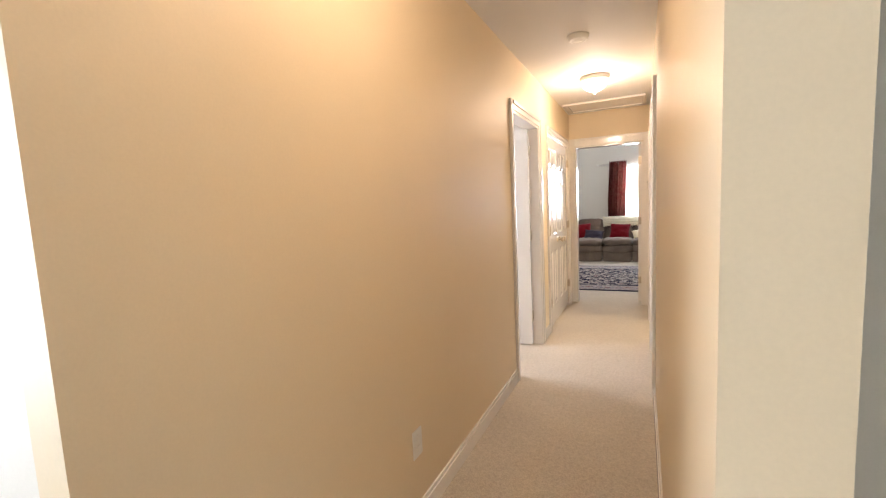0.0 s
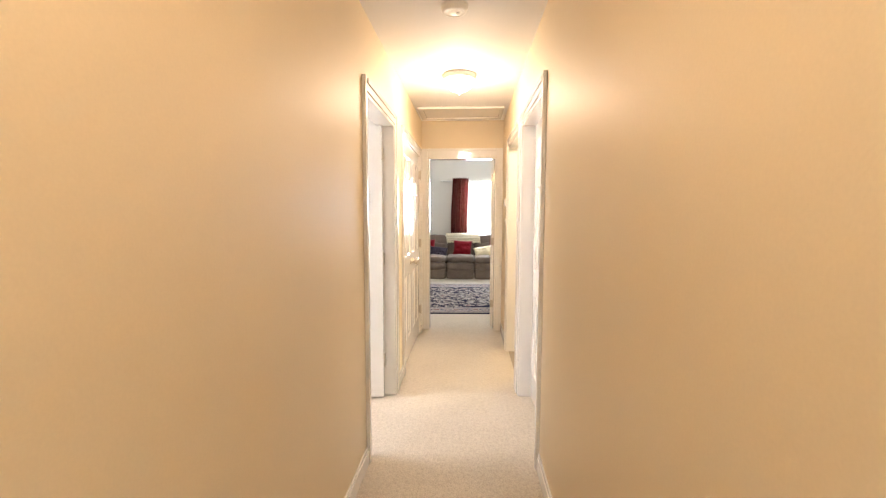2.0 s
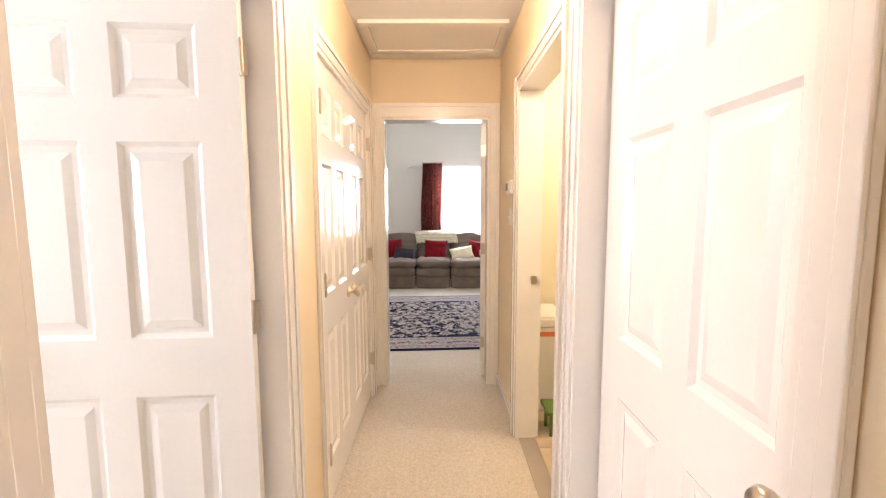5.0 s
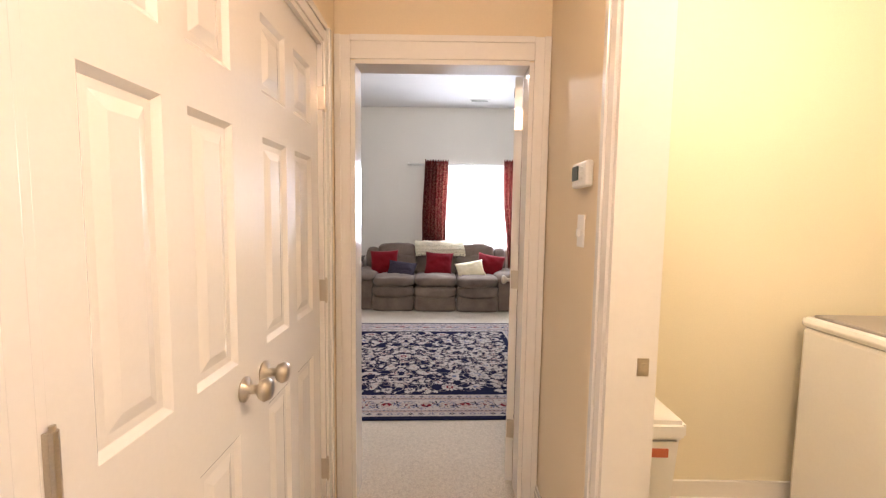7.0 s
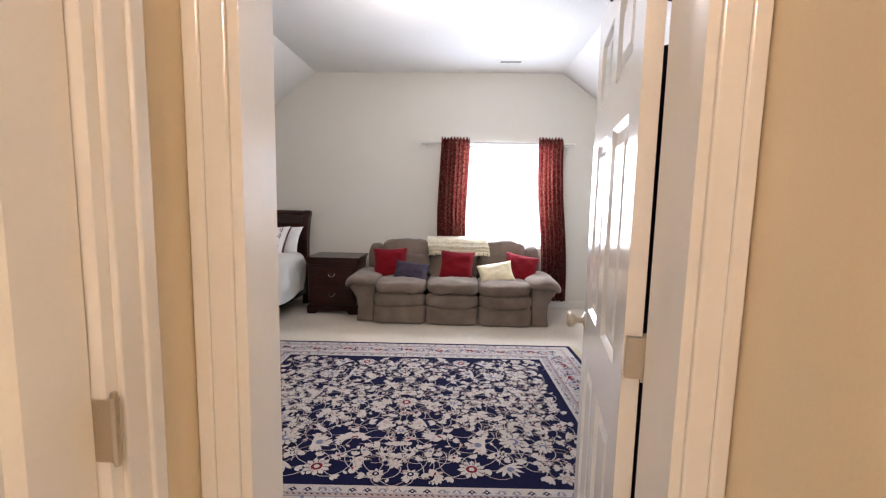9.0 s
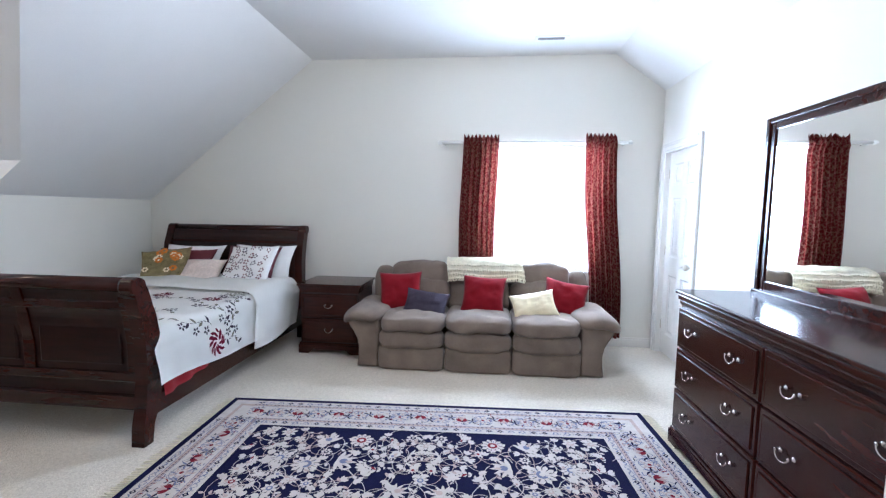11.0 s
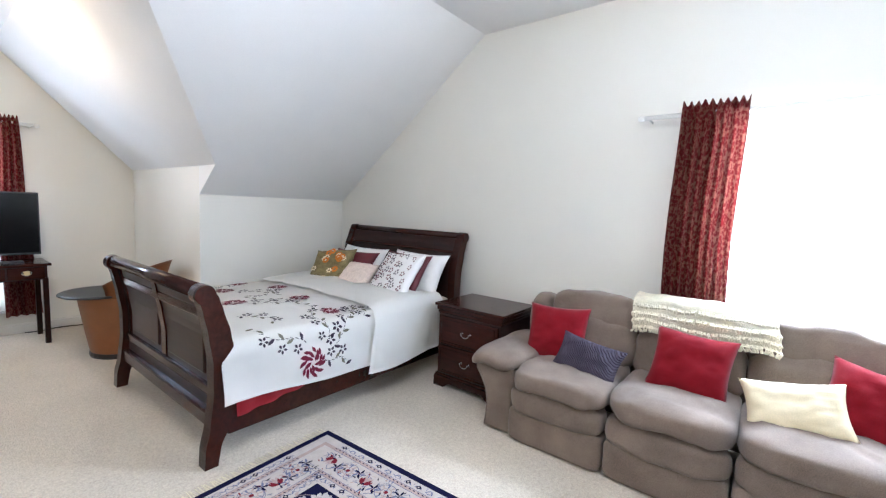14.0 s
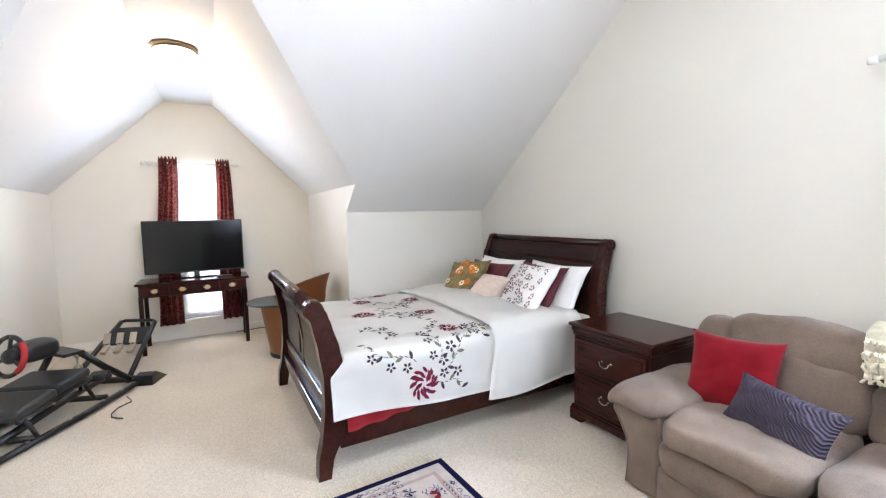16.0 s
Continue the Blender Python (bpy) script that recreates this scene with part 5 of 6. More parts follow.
def chest(name, w, d, h, place, label, category, cols, rows_):
    """Stands with its front facing -y; x across from its middle."""
    ob = thing(name, label, category, place=place)
    part("carcass", boxes((-w / 2 + 0.02, w / 2 - 0.02, 0.0, d, 0.09, h - 0.055), bevel=0.003), M_CHERRY, ob)
    part("top", boxes((-w / 2 - 0.012, w / 2 + 0.012, -0.03, d + 0.005, h - 0.024, h), bevel=0.008), M_CHERRY2, ob)
    part("cornice", boxes((-w / 2 + 0.004, w / 2 - 0.004, -0.018, d, h - 0.06, h - 0.024), (-w / 2 + 0.012, w / 2 - 0.012, -0.010, d, h - 0.085, h - 0.055), bevel=0.008), M_CHERRY2, ob)
    bm = prism([(-w / 2, -0.022, 0), (-w / 2 + 0.10, -0.022, 0), (-w / 2 + 0.15, -0.022, 0.04), (w / 2 - 0.15, -0.022, 0.04), (w / 2 - 0.10, -0.022, 0), (w / 2, -0.022, 0), (w / 2, -0.022, 0.085), (-w / 2, -0.022, 0.085)], (0, 0.03, 0))
    box(bm, -w / 2, -w / 2 + 0.02, 0.008, d, 0, 0.085), box(bm, w / 2 - 0.02, w / 2, 0.008, d, 0, 0.085)
    box(bm, -w / 2 + 0.006, w / 2 - 0.006, -0.016, d, 0.085, 0.105, bevel=0.006)
    part("plinth", bm, M_CHERRY2, ob)
    z0, z1 = 0.115, h - 0.095
    dh, dw = (z1 - z0) / rows_, (w - 0.06) / cols
    for i in range(cols):
        for j in range(rows_):
            x0, x1 = -w / 2 + 0.03 + i * dw + 0.005, -w / 2 + 0.03 + (i + 1) * dw - 0.005
            a, b = z0 + j * dh + 0.005, z0 + (j + 1) * dh - 0.005
            dr = part("drawer", boxes((x0, x1, -0.020, 0.01, a, b), (x0 + 0.025, x1 - 0.025, -0.026, -0.018, a + 0.022, b - 0.022), bevel=0.006), M_CHERRY2, ob)
            for x in ((x0 + x1) / 2,) if dw < 0.62 and cols == 1 else (x0 + (x1 - x0) * 0.24, x0 + (x1 - x0) * 0.76):
                bail_pull(dr, pose(x, -0.026, (a + b) / 2 + 0.012))
    return ob


chest("nightstand", 0.62, 0.50, 0.69, pose(-1.02, 10.95, 0), "dark cherry two-drawer nightstand beside the bed", "nightstand", 1, 2)
DRZ = 0.96
chest("dresser", 1.62, 0.47, DRZ, pose(1.66, 8.88, 0, 0, 0, -90), "dark cherry dresser with bright metal bail pulls", "dresser", 2, 3)
mir = thing("dresser_mirror", "framed mirror in dark cherry standing on the dresser", "mirror", place=pose(2.06, 8.94, DRZ))
my0, my1, mz0, mz1 = -0.74, 0.705, 0.01, 0.99
part("glass", boxes((0.004, 0.012, my0 + 0.05, my1 - 0.05, mz0 + 0.06, mz1 - 0.05)), M_MIRROR, mir, "clear mirror glass")
for r in ((my0, my0 + 0.06, mz0, mz1), (my1 - 0.06, my1, mz0, mz1), (my0 + 0.06, my1 - 0.06, mz0, mz0 + 0.07), (my0 + 0.06, my1 - 0.06, mz1 - 0.06, mz1)):
    bm = boxes((-0.004, 0.03, *r), bevel=0.004)
    part("frame_member", bm, M_CHERRY2, mir)
bm = boxes((-0.014, 0.0, my0 - 0.008, my0 + 0.024, mz0, mz1 + 0.008), (-0.014, 0.0, my1 - 0.024, my1 + 0.008, mz0, mz1 + 0.008), (-0.014, 0.0, my0 + 0.024, my1 - 0.024, mz1 - 0.024, mz1 + 0.008), (-0.030, 0.02, my0 - 0.008, my1 + 0.008, -0.008, 0.028), bevel=0.006)
part("outer_moulding", bm, M_CHERRY2, mir)
# a dark robe on a scrolled over-door rack, behind the open door
DM = bedroom_door.matrix_world.copy()
bm = bmesh.new()


def robe_at(u, v):
    fold = 0.022 * math.sin(2 * math.pi * 3.5 * u + 2 * v) + 0.012 * math.sin(2 * math.pi * 8 * u)
    wide = 0.5 + 0.5 * min(1.0, v * 2.5)
    return (0.34 + (u - 0.5) * 0.62 * wide, -0.075 - fold * (0.4 + 0.6 * v) - 0.03 * math.sin(math.pi * u), 1.80 - 1.45 * v)


grid(bm, robe_at, 60, 30)
bmesh.ops.solidify(bm, geom=bm.faces[:], thickness=0.02)
solid("bathrobe", bm, M_NAVYCLOTH, "dark navy robe hanging on the back of the door", "robe", smooth=True, place=DM)
bm = bmesh.new()
for cx, cz, s in ((0.12, 1.93, 1), (0.27, 1.93, -1), (0.42, 1.93, 1), (0.56, 1.93, -1)):
    tube(bm, [(cx + s * (0.012 + 0.008 * a) * math.cos(a), -0.012, cz + (0.012 + 0.008 * a) * math.sin(a)) for a in [0.45 * i for i in range(20)]], 0.005, 6)
tube(bm, [(0.04, -0.010, 1.86), (0.64, -0.010, 1.86)], 0.006, 6)
for x in (0.20, 0.48):
    tube(bm, [(x, 0.040, 1.96), (x, 0.041, 2.008), (x, -0.008, 2.010), (x, -0.009, 1.86)], 0.004, 6)
for x in (0.12, 0.34, 0.56):
    tube(bm, [(x, -0.010, 1.86), (x, -0.03, 1.80), (x, -0.06, 1.79), (x, -0.07, 1.82)], 0.005, 6)
solid("over_door_rack", bm, M_IRON, "black scrolled metal rack hooked over the door", "door rack", smooth=True, place=DM)

ob = thing("ceiling_vent", "slotted white air vent in the ceiling", "vent", at=(1.04, 11.16, CZ))
# dark sheet: its colour stands in for the shade between the slats
part("slot_shade", boxes((-0.12, 0.12, -0.03, 0.03, -0.004, 0.0)), M_VENT, ob)
part("frame", boxes((-0.15, 0.15, 0.03, 0.06, -0.008, 0), (-0.15, 0.15, -0.06, -0.03, -0.008, 0), (-0.15, -0.12, -0.03, 0.03, -0.008, 0), (0.12, 0.15, -0.03, 0.03, -0.008, 0), bevel=0.002), M_PLASTIC, ob)
for i in range(11):
    part("slat", boxes((-0.112 + 0.021 * i, -0.106 + 0.021 * i, -0.03, 0.03, -0.010, -0.003)), M_GREYLID, ob)

# ---- sofa ----
sofa = thing("reclining_sofa", "taupe microfibre three-seat reclining sofa with padded arms", "sofa", place=pose(0.43, 10.60, 0, 0, 0, 0.3))
SW = 0.59
for i, x in enumerate((-SW, 0, SW)):
    part("front_panel", puff(bmesh.new(), (x, 0.075, 0.115), (SW / 2 - 0.003, 0.075, 0.113), 8, 0.005, i + 1), M_SUEDE, sofa, "", True)
    part("foot_rest", puff(bmesh.new(), (x, 0.075, 0.285), (SW / 2 - 0.002, 0.105, 0.098), 3.4, 0.014, i + 5, -0.012 if i == 1 else 0.0), M_SUEDE, sofa, "", True)
    part("seat_cushion", puff(bmesh.new(), (x, 0.32, 0.410), (SW / 2 + 0.004, 0.375, 0.080), 4.2, 0.020, i + 9, 0.016), M_SUEDE, sofa, "plump taupe seat cushion", True)
    part("back_cushion", puff(bmesh.new(), (0, 0, 0), (SW / 2 + 0.002, 0.11, 0.16), 4, 0.022, i + 14), M_SUEDE, sofa, "", True, pose(x, 0.62, 0.58, -12))
    part("head_cushion", puff(bmesh.new(), (0, 0, 0), (SW / 2 - 0.002, 0.115, 0.135), 4.2, 0.022, i + 19, 0.014), M_SUEDE, sofa, "padded headrest", True, pose(x, 0.69, 0.755, -12))
for s in (-1, 1):
    x = s * 1.5 * SW
    face = [(0.0, 0.012), (0.195, 0.012), (0.185, 0.10), (0.180, 0.19), (0.195, 0.27), (0.232, 0.34), (0.270, 0.395), (0.272, 0.44), (0.235, 0.475), (0.0, 0.50)]
    bm = prism([(x + s * a, 0.035, z) for a, z in face], (0, 0.80, 0))
    bmesh.ops.bevel(bm, geom=[e for e in bm.edges if abs(e.verts[0].co.y - e.verts[1].co.y) < 0.01 and e.verts[0].co.y < 0.1], offset=0.022, segments=3, affect="EDGES", profile=0.5)
    part("arm_base", bm, M_SUEDE, sofa, "", True)
    piping = [(x + s * (a - 0.012 if a else 0.012), 0.034, z + (0.012 if z < 0.02 else 0)) for a, z in face[1:9]]
    part("welt", tube(bmesh.new(), piping, 0.005, 6), M_SUEDE, sofa, "stitched welt along the arm front", True)

    def pad_at(u, v, s=s, x=x):
        a, b = 2 * math.pi * u, math.pi * (v - 0.5)
        pw = lambda k, e: math.copysign(abs(k) ** e, k)
        q = Vector((0.205 * pw(math.cos(b), 0.6) * pw(math.cos(a), 0.6), 0.36 * pw(math.cos(b), 0.6) * pw(math.sin(a), 0.6), 0.072 * pw(math.sin(b), 0.75)))
        o = q.x * s
        droop = -0.9 * max(0.0, o - 0.02) ** 1.5 - 0.10 * max(0.0, -o)
        q.z += droop * 1.05 + 0.020 * noise.noise(q * 6 + Vector((s * 4, 0, 1))) - 0.05 * max(0.0, -q.y - 0.22)
        return Vector((x + s * 0.150, 0.345, 0.488)) + q
    bm = grid(bmesh.new(), pad_at, 40, 20, True)
    bmesh.ops.remove_doubles(bm, verts=bm.verts, dist=1e-5)
    bmesh.ops.recalc_face_normals(bm, faces=bm.faces)
    part("arm_pad", bm, M_SUEDE, sofa, "puffed arm pad drooping outwards", True)
    part("wing", puff(bmesh.new(), (0, 0, 0), (0.10, 0.12, 0.22), 3.5, 0.014, s + 36), M_SUEDE, sofa, "", True, pose(s * (1.5 * SW + 0.085), 0.70, 0.62, -12))
part("back_shell", boxes((-1.5 * SW - 0.16, 1.5 * SW + 0.16, 0.72, 0.85, 0.04, 0.70), bevel=0.04), M_SUEDE, sofa)


def on_sofa(x, y, z, tilt, yaw=0.0, spin=0.0):
    return lean(0.43 + x, 10.60 + y, z, tilt, yaw, spin)


cushion("throw_pillow", 0.42, 0.40, 0.15, on_sofa(-0.76, 0.41, 0.625, 70, 5, 2), M_RED, "square red velvet throw pillow on the sofa", 11)
cushion("throw_pillow", 0.42, 0.26, 0.12, on_sofa(-0.49, 0.25, 0.555, 58, -4, -7), M_PLUM, "small slate purple woven lumbar pillow", 12)
cushion("throw_pillow", 0.42, 0.39, 0.15, on_sofa(0.04, 0.40, 0.620, 62, -2, -3), M_RED, "square red velvet throw pillow on the sofa", 13)
cushion("throw_pillow", 0.42, 0.27, 0.13, on_sofa(0.50, 0.27, 0.565, 55, 2, 11), M_CREAM, "cream satin throw pillow on the sofa", 14)
cushion("throw_pillow", 0.41, 0.38, 0.15, on_sofa(0.80, 0.42, 0.60, 62, -2, -11), M_RED, "square red velvet throw pillow on the sofa", 15)
# knitted throw over the middle headrest
bm = bmesh.new()


def throw_at(u, v):
    x = -0.34 + 0.74 * u + 0.015 * math.sin(8 * v)
    prof = [(0.90, 0.70), (0.90, 0.82), (0.86, 0.915), (0.74, 0.948), (0.60, 0.925), (0.525, 0.84), (0.505, 0.740 + 0.03 * math.sin(9 * u))]
    k = v * (len(prof) - 1)
    i = min(int(k), len(prof) - 2)
    t = k - i
    y, z = prof[i][0] + (prof[i + 1][0] - prof[i][0]) * t, prof[i][1] + (prof[i + 1][1] - prof[i][1]) * t
    q = Vector((x * 9, v * 7, 2))
    return Vector((0.45 + x, 10.60 + y - 0.012 * noise.noise(q), z + 0.012 * noise.noise(q * 1.3) ))


grid(bm, throw_at, 60, 40)
bmesh.ops.solidify(bm, geom=bm.faces[:], thickness=0.008)
throw = solid("throw_blanket", bm, M_THROW, "cream knitted throw with a ruffled fringe over the sofa back", "blanket", smooth=True)
bm = bmesh.new()
rnd = random.Random(5)
for i in range(90):
    for row in range(4):
        u = (i + rnd.random()) / 90
        p = throw_at(u, 0.72 + 0.085 * row)
        p.y -= 0.004
        tube(bm, [p, p + Vector((rnd.uniform(-0.012, 0.012), -0.014, -0.012)), p + Vector((rnd.uniform(-0.014, 0.014), -0.008, -0.036))], 0.0055, 5)
part("fringe", bm, M_THROW, throw, "short ruffled tassels")["kind"] = "stuff"

# ---- dormer: desk, television, chair, racing rig ----
desk = thing("console_desk", "dark cherry writing desk with three drawers and straight legs", "desk", place=pose(-4.62, 8.575, 0, 0, 0, 90))
part("top", boxes((-0.55, 0.55, 0, 0.48, 0.755, 0.78), bevel=0.006), M_CHERRY2, desk)
part("apron", boxes((-0.52, 0.52, 0.02, 0.46, 0.625, 0.755), bevel=0.003), M_CHERRY, desk)
for x, hw in ((-0.375, 0.125), (0, 0.235), (0.375, 0.125)):
    d = part("drawer", boxes((x - hw, x + hw, 0.008, 0.022, 0.640, 0.745), bevel=0.004), M_CHERRY2, desk)
    for px in (x,) if hw < 0.2 else (x - 0.12, x + 0.12):
        oval = [(px + 0.038 * math.cos(a), 0.0075, 0.695 + 0.021 * math.sin(a)) for a in [math.pi * i / 9 for i in range(18)]]
        part("back_plate", prism(oval, (0, -0.003, 0)), M_BRASS, d, "oval brass back plate")
        bail_pull(d, pose(px, 0.004, 0.70), 0.06)
for x in (-0.525, 0.485):
    for y in (0.015, 0.425):
        part("leg", boxes((x, x + 0.04, y, y + 0.04, 0, 0.64), bevel=0.003), M_CHERRY, desk)
tv = thing("television", "flat black widescreen television, switched off", "television", place=pose(-4.96, 8.592, 0.78, 0, 0, 88))
part("bezel", boxes((-0.51, 0.51, 0.0, 0.03, 0.055, 0.665), bevel=0.006), M_BLACK, tv)
part("screen", boxes((-0.498, 0.498, -0.003, 0.002, 0.075, 0.652)), M_SCREEN, tv, "dark glossy screen")
part("stand_neck", boxes((-0.03, 0.03, 0.01, 0.04, 0.01, 0.12), bevel=0.004), M_BLACK, tv)
part("stand_base", boxes((-0.22, 0.22, -0.08, 0.12, 0.0, 0.012), bevel=0.004), M_SCREEN, tv)
solid("remote_box", boxes((-4.80, -4.72, 8.80, 8.95, 0.78, 0.80), bevel=0.004), M_BLACK, "small black media box on the desk", "media box", place=None)

chair = thing("barrel_chair", "tan leather barrel chair with a dark tray top", "chair", at=(-3.93, 9.50, 0))


def tub(u, v, r0=0.25, r1=0.335):
    a = 2 * math.pi * u
    z = 0.04 + 0.54 * v
    r = r0 + (r1 - r0) * v ** 0.9
    return (r * math.cos(a), r * math.sin(a), z)


bm = grid(bmesh.new(), tub, 36, 10, True)
part("body", bm, M_LEATHER, chair, "tapered tan leather body", True)
part("base_ring", lathe(bmesh.new(), [(0, 0), (0.255, 0), (0.26, 0.02), (0.255, 0.045), (0, 0.045)], 30), M_BLACK, chair)


def back(u, v):
    a = radians(-35 + 170 * u)
    z = 0.56 + (0.30 * math.sin(math.pi * min(1, max(0, 0.08 + 0.84 * u))) ** 0.6) * v
    r = 0.335 + 0.06 * v * v
    return (r * math.cos(a), r * math.sin(a), z)


bm = grid(bmesh.new(), back, 30, 8)
bmesh.ops.solidify(bm, geom=bm.faces[:], thickness=0.05)
part("backrest", bm, M_LEATHER, chair, "curved tan leather backrest", True)
part("seat", puff(bmesh.new(), (0, 0, 0.52), (0.28, 0.28, 0.05), 3, 0.004, 3), M_LEATHER, chair, "", True)
part("tray", lathe(bmesh.new(), [(0, 0.565), (0.29, 0.565), (0.30, 0.572), (0.30, 0.582), (0.29, 0.588), (0, 0.588)], 30, (0.0, -0.16, 0)), M_BLACK, chair, "dark oval tray")

rig = thing("racing_simulator", "folded black steel racing simulator frame with a red-trimmed wheel", "game rig", place=pose(-3.40, 7.75, 0, 0, 0, 159.3))


def bar(nm, pts, r=0.022, lb=""):
    return part(nm, tube(bmesh.new(), pts, r, 10), M_BLACKMETAL, rig, lb, True)


def slab(nm, size, place, material, lb="", bevel=0.008):
    a, b, c = size
    return part(nm, boxes((-a / 2, a / 2, -b / 2, b / 2, -c / 2, c / 2), bevel=bevel), material, rig, lb, False, place)


# floor frame: two long rails, cross tubes and splayed feet
bar("floor_rail", [(-0.78, -0.10, 0.03), (-0.18, -0.19, 0.03), (0.45, -0.25, 0.03)])
bar("floor_rail", [(-0.78, 0.32, 0.03), (-0.18, 0.30, 0.03), (0.45, 0.26, 0.03)])
bar("floor_rail", [(-0.70, 0.02, 0.07), (0.0, 0.03, 0.09), (0.48, 0.02, 0.09)], 0.026)
bar("cross_tube", [(-0.55, -0.14, 0.05), (-0.55, 0.32, 0.05)])
bar("cross_tube", [(0.05, -0.21, 0.06), (0.05, 0.29, 0.06)])
bar("cross_tube", [(0.46, -0.27, 0.05), (0.46, 0.30, 0.05)], 0.028)
for y, m in ((-0.30, 1), (0.30, -1)):
    bm = prism([(0.40, y - 0.07, 0.0), (0.66, y - 0.07, 0.0), (0.62, y - 0.07, 0.02), (0.48, y - 0.07, 0.10), (0.40, y - 0.07, 0.09)], (0, 0.14, 0))
    part("foot_cap", bm, M_BLACK, rig, "black wedge foot")
# pedal frame with its top hoop
bar("pedal_frame_bar", [(0.36, -0.19, 0.06), (0.64, -0.18, 0.27), (0.93, -0.16, 0.45)])
bar("pedal_frame_bar", [(0.28, 0.20, 0.10), (0.64, 0.19, 0.29), (0.99, 0.18, 0.45)])
bar("hoop", [(0.99, 0.18, 0.45), (1.0, 0.14, 0.46), (0.96, -0.12, 0.46), (0.93, -0.16, 0.45)], 0.016)
slab("pedal_plate", (0.22, 0.33, 0.02), pose(0.80, 0.01, 0.355, 0, -31, 0), M_BLACKMETAL)
for y in (-0.10, 0.01, 0.12):
    p = slab("pedal", (0.012, 0.058, 0.10), pose(0.66, y, 0.375, 0, 24, 0), M_NICKEL, "silver pedal face", 0.004)
    part("pedal_arm", tube(bmesh.new(), [(0.0, 0, -0.04), (0.05, 0, -0.09)], 0.010, 8), M_BLACK, p)
    slab("pedal_base", (0.10, 0.05, 0.035), pose(0.62, y, 0.285, 0, -31, 0), M_NICKEL, "silver pedal base", 0.006)
# wheel support crossing to the floor frame
bar("wheel_support", [(0.38, -0.20, 0.08), (0.22, -0.10, 0.26), (0.10, -0.02, 0.42)], 0.026)
bar("wheel_support", [(-0.02, 0.27, 0.06), (0.02, 0.24, 0.25), (0.06, 0.16, 0.44)], 0.024)
slab("wheel_deck", (0.30, 0.14, 0.025), pose(0.02, 0.05, 0.455, 0, 0, 60), M_BLACKMETAL)
part("wheel_base", puff(bmesh.new(), (0, 0, 0), (0.13, 0.10, 0.075), 3.2, 0.004, 2), M_BLACK, rig, "rounded black wheel motor housing", True, pose(-0.14, 0.12, 0.53, 0, 0, -20))
wheel_at = pose(-0.30, 0.165, 0.535, 0, -78, -18)
circle = [2 * math.pi * i / 28 for i in range(29)]
wheel = part("steering_wheel", tube(bmesh.new(), [(0.135 * math.cos(a), 0.135 * math.sin(a), 0) for a in circle], 0.016, 10), M_BLACK, rig, "black steering wheel", True, wheel_at)
part("grip", tube(bmesh.new(), [(0.135 * math.cos(a), 0.135 * math.sin(a), 0) for a in [-2.4 + 0.1 * i for i in range(17)]], 0.019, 10), M_REDGRIP, wheel, "red wheel grip", True)
part("hub", lathe(bmesh.new(), [(0, -0.05), (0.05, -0.05), (0.055, 0.0), (0.04, 0.02), (0, 0.022)], 20), M_BLACK, wheel, "", True)
for a in (0.0, 2.1, 4.2):
    part("spoke", tube(bmesh.new(), [(0.04 * math.cos(a), 0.04 * math.sin(a), 0), (0.13 * math.cos(a), 0.13 * math.sin(a), 0)], 0.012, 6), M_BLACKMETAL, wheel)
part("shifter", lathe(bmesh.new(), [(0, 0), (0.03, 0), (0.03, 0.03), (0.008, 0.05), (0.008, 0.10), (0.022, 0.11), (0.026, 0.13), (0.018, 0.148), (0, 0.152)], 14, (0.12, 0.02, 0.27)), M_NICKEL, rig, "silver gear shifter", True)
bar("shifter_post", [(0.12, 0.02, 0.09), (0.12, 0.02, 0.27)], 0.018)
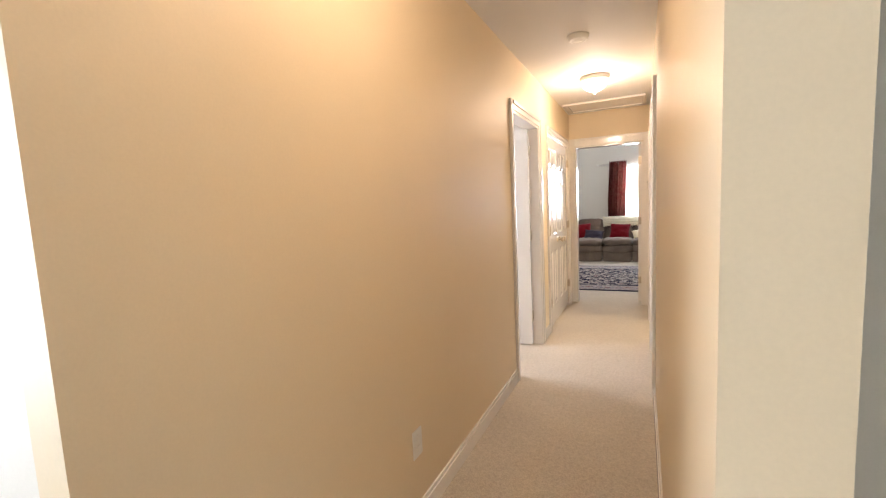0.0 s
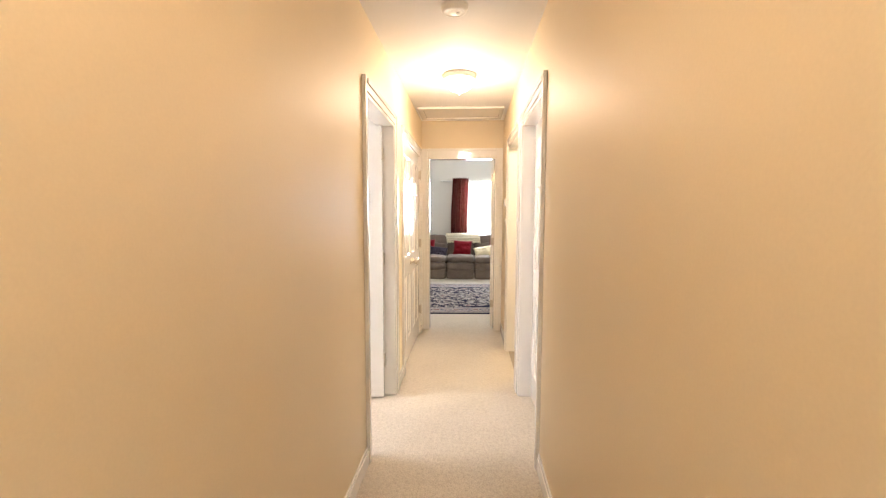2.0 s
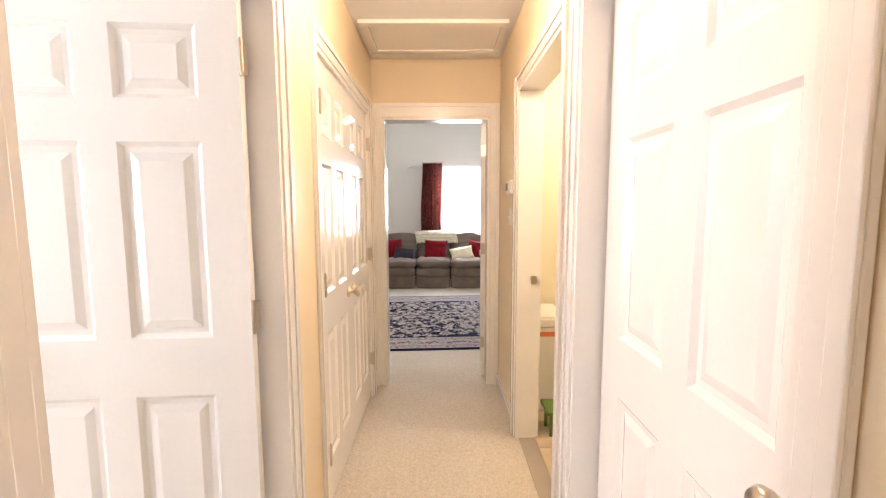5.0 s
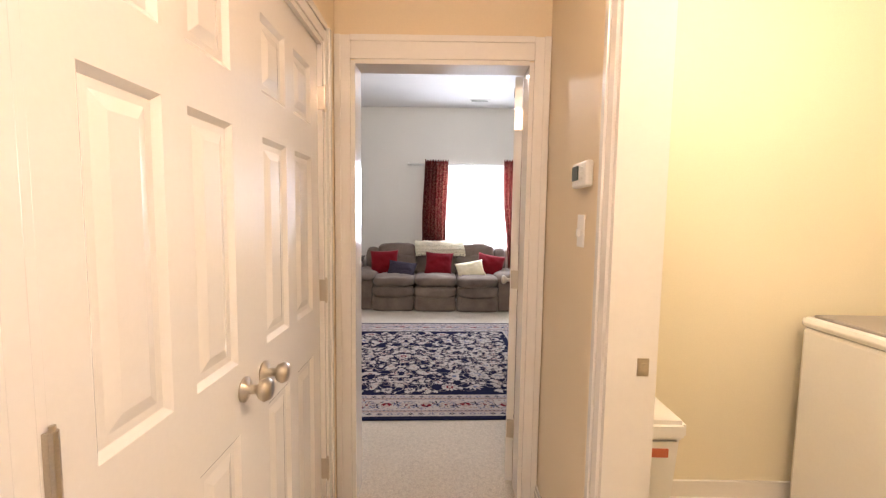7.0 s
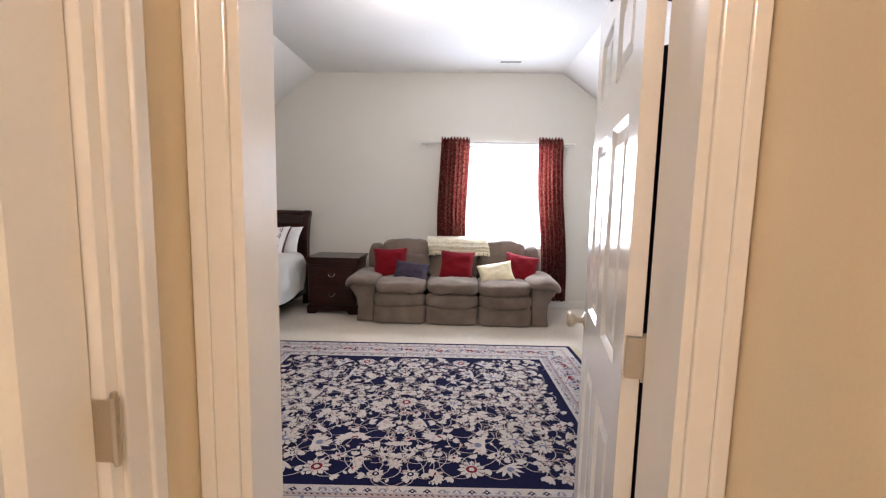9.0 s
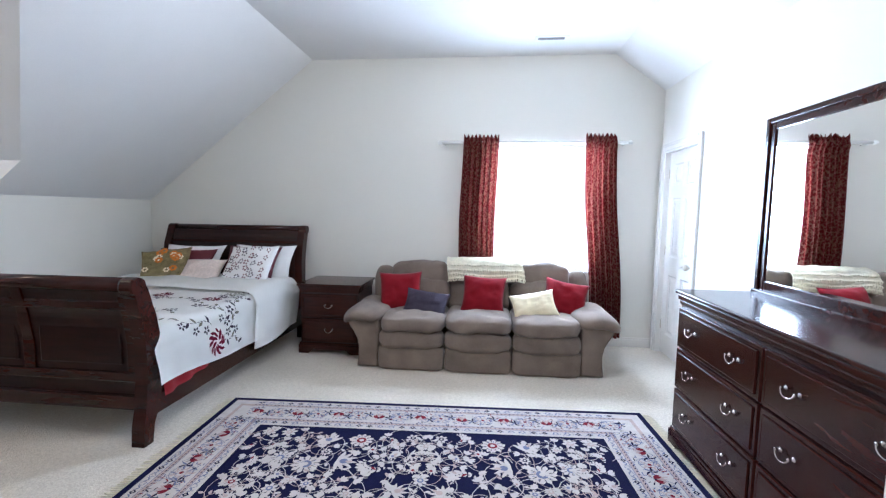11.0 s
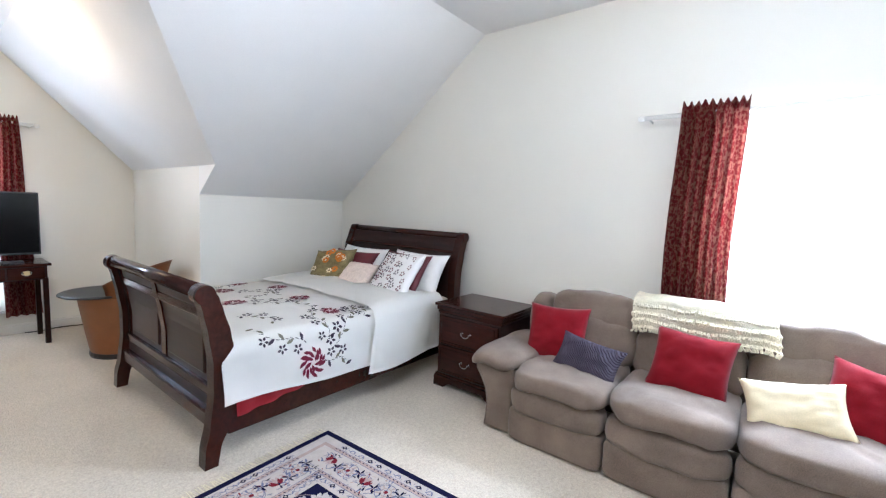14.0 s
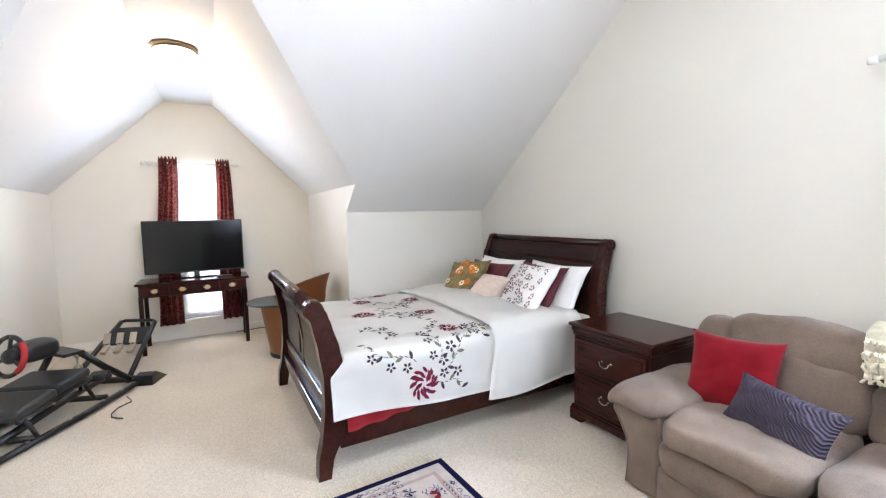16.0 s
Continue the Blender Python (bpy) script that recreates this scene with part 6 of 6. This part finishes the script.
slab("shifter_ring", (0.16, 0.13, 0.05), pose(0.16, -0.10, 0.20, 0, 0, 20), M_BLACK, "", 0.02)
# folded seat: two padded halves on a bracket
for x, z, t in ((-0.16, 0.285, 4), (-0.50, 0.255, 6)):
    slab("seat_pad", (0.335, 0.42, 0.075), pose(x, 0.06, z, 0, -t, 0), M_BLACK, "black padded seat section", 0.03)
for y in (-0.13, 0.25):
    bar("seat_bracket", [(-0.66, y, 0.21), (0.02, y, 0.235)], 0.014)
    bar("seat_leg", [(-0.60, y, 0.20), (-0.52, y, 0.05)], 0.014)
    bar("seat_leg", [(-0.06, y, 0.22), (0.04, y, 0.06)], 0.014)
for x, y, z in ((-0.60, -0.155, 0.21), (-0.40, -0.155, 0.215), (-0.18, -0.155, 0.225), (-0.60, -0.13, 0.055), (-0.30, -0.175, 0.055), (0.0, -0.21, 0.055), (0.2, -0.23, 0.055), (0.36, -0.24, 0.055)):
    part("bolt", lathe(bmesh.new(), [(0.013, 0), (0.013, 0.008), (0, 0.011)], 8, (x, y, z - 0.004)), M_NICKEL, rig, "bright bolt head")
solid("power_cable", tube(bmesh.new(), [(-3.45 + 0.06 * i + 0.03 * math.sin(i * 1.3), 8.08 + 0.05 * math.sin(i * 0.9), 0.006) for i in range(9)], 0.004, 6), M_BLACK, "thin black cable lying on the carpet", "cable", smooth=True)
solid("wall_cable", tube(bmesh.new(), [(DX + 0.05 + 0.02 * math.sin(i), 8.98 + 0.06 * i, 0.008 + 0.03 * max(0, i - 4) * 0) for i in range(9)], 0.005, 6), M_BLACK, "black power cable on the floor by the wall", "cable", smooth=True)

# ---- laundry tiles ----
lf = thing("laundry_floor", "beige ceramic tile laundry floor", "floor", kind=W)
tile_bm = boxes((0, 0.296, 0, 0.296, 0, 0.008), bevel=0.002)
tile_me = mesh_of("tile", tile_bm, M_TILE)
for i in range(6):
    for j in range(6):
        x, y = R + 0.112 + 0.30 * i, LN - 0.028 - 0.30 * (j + 1)
        if x + 0.296 < 2.87 and y > 5.04:
            t = new("tile", tile_me)
            t.parent, t.location = lf, (x, y, 0.0055)
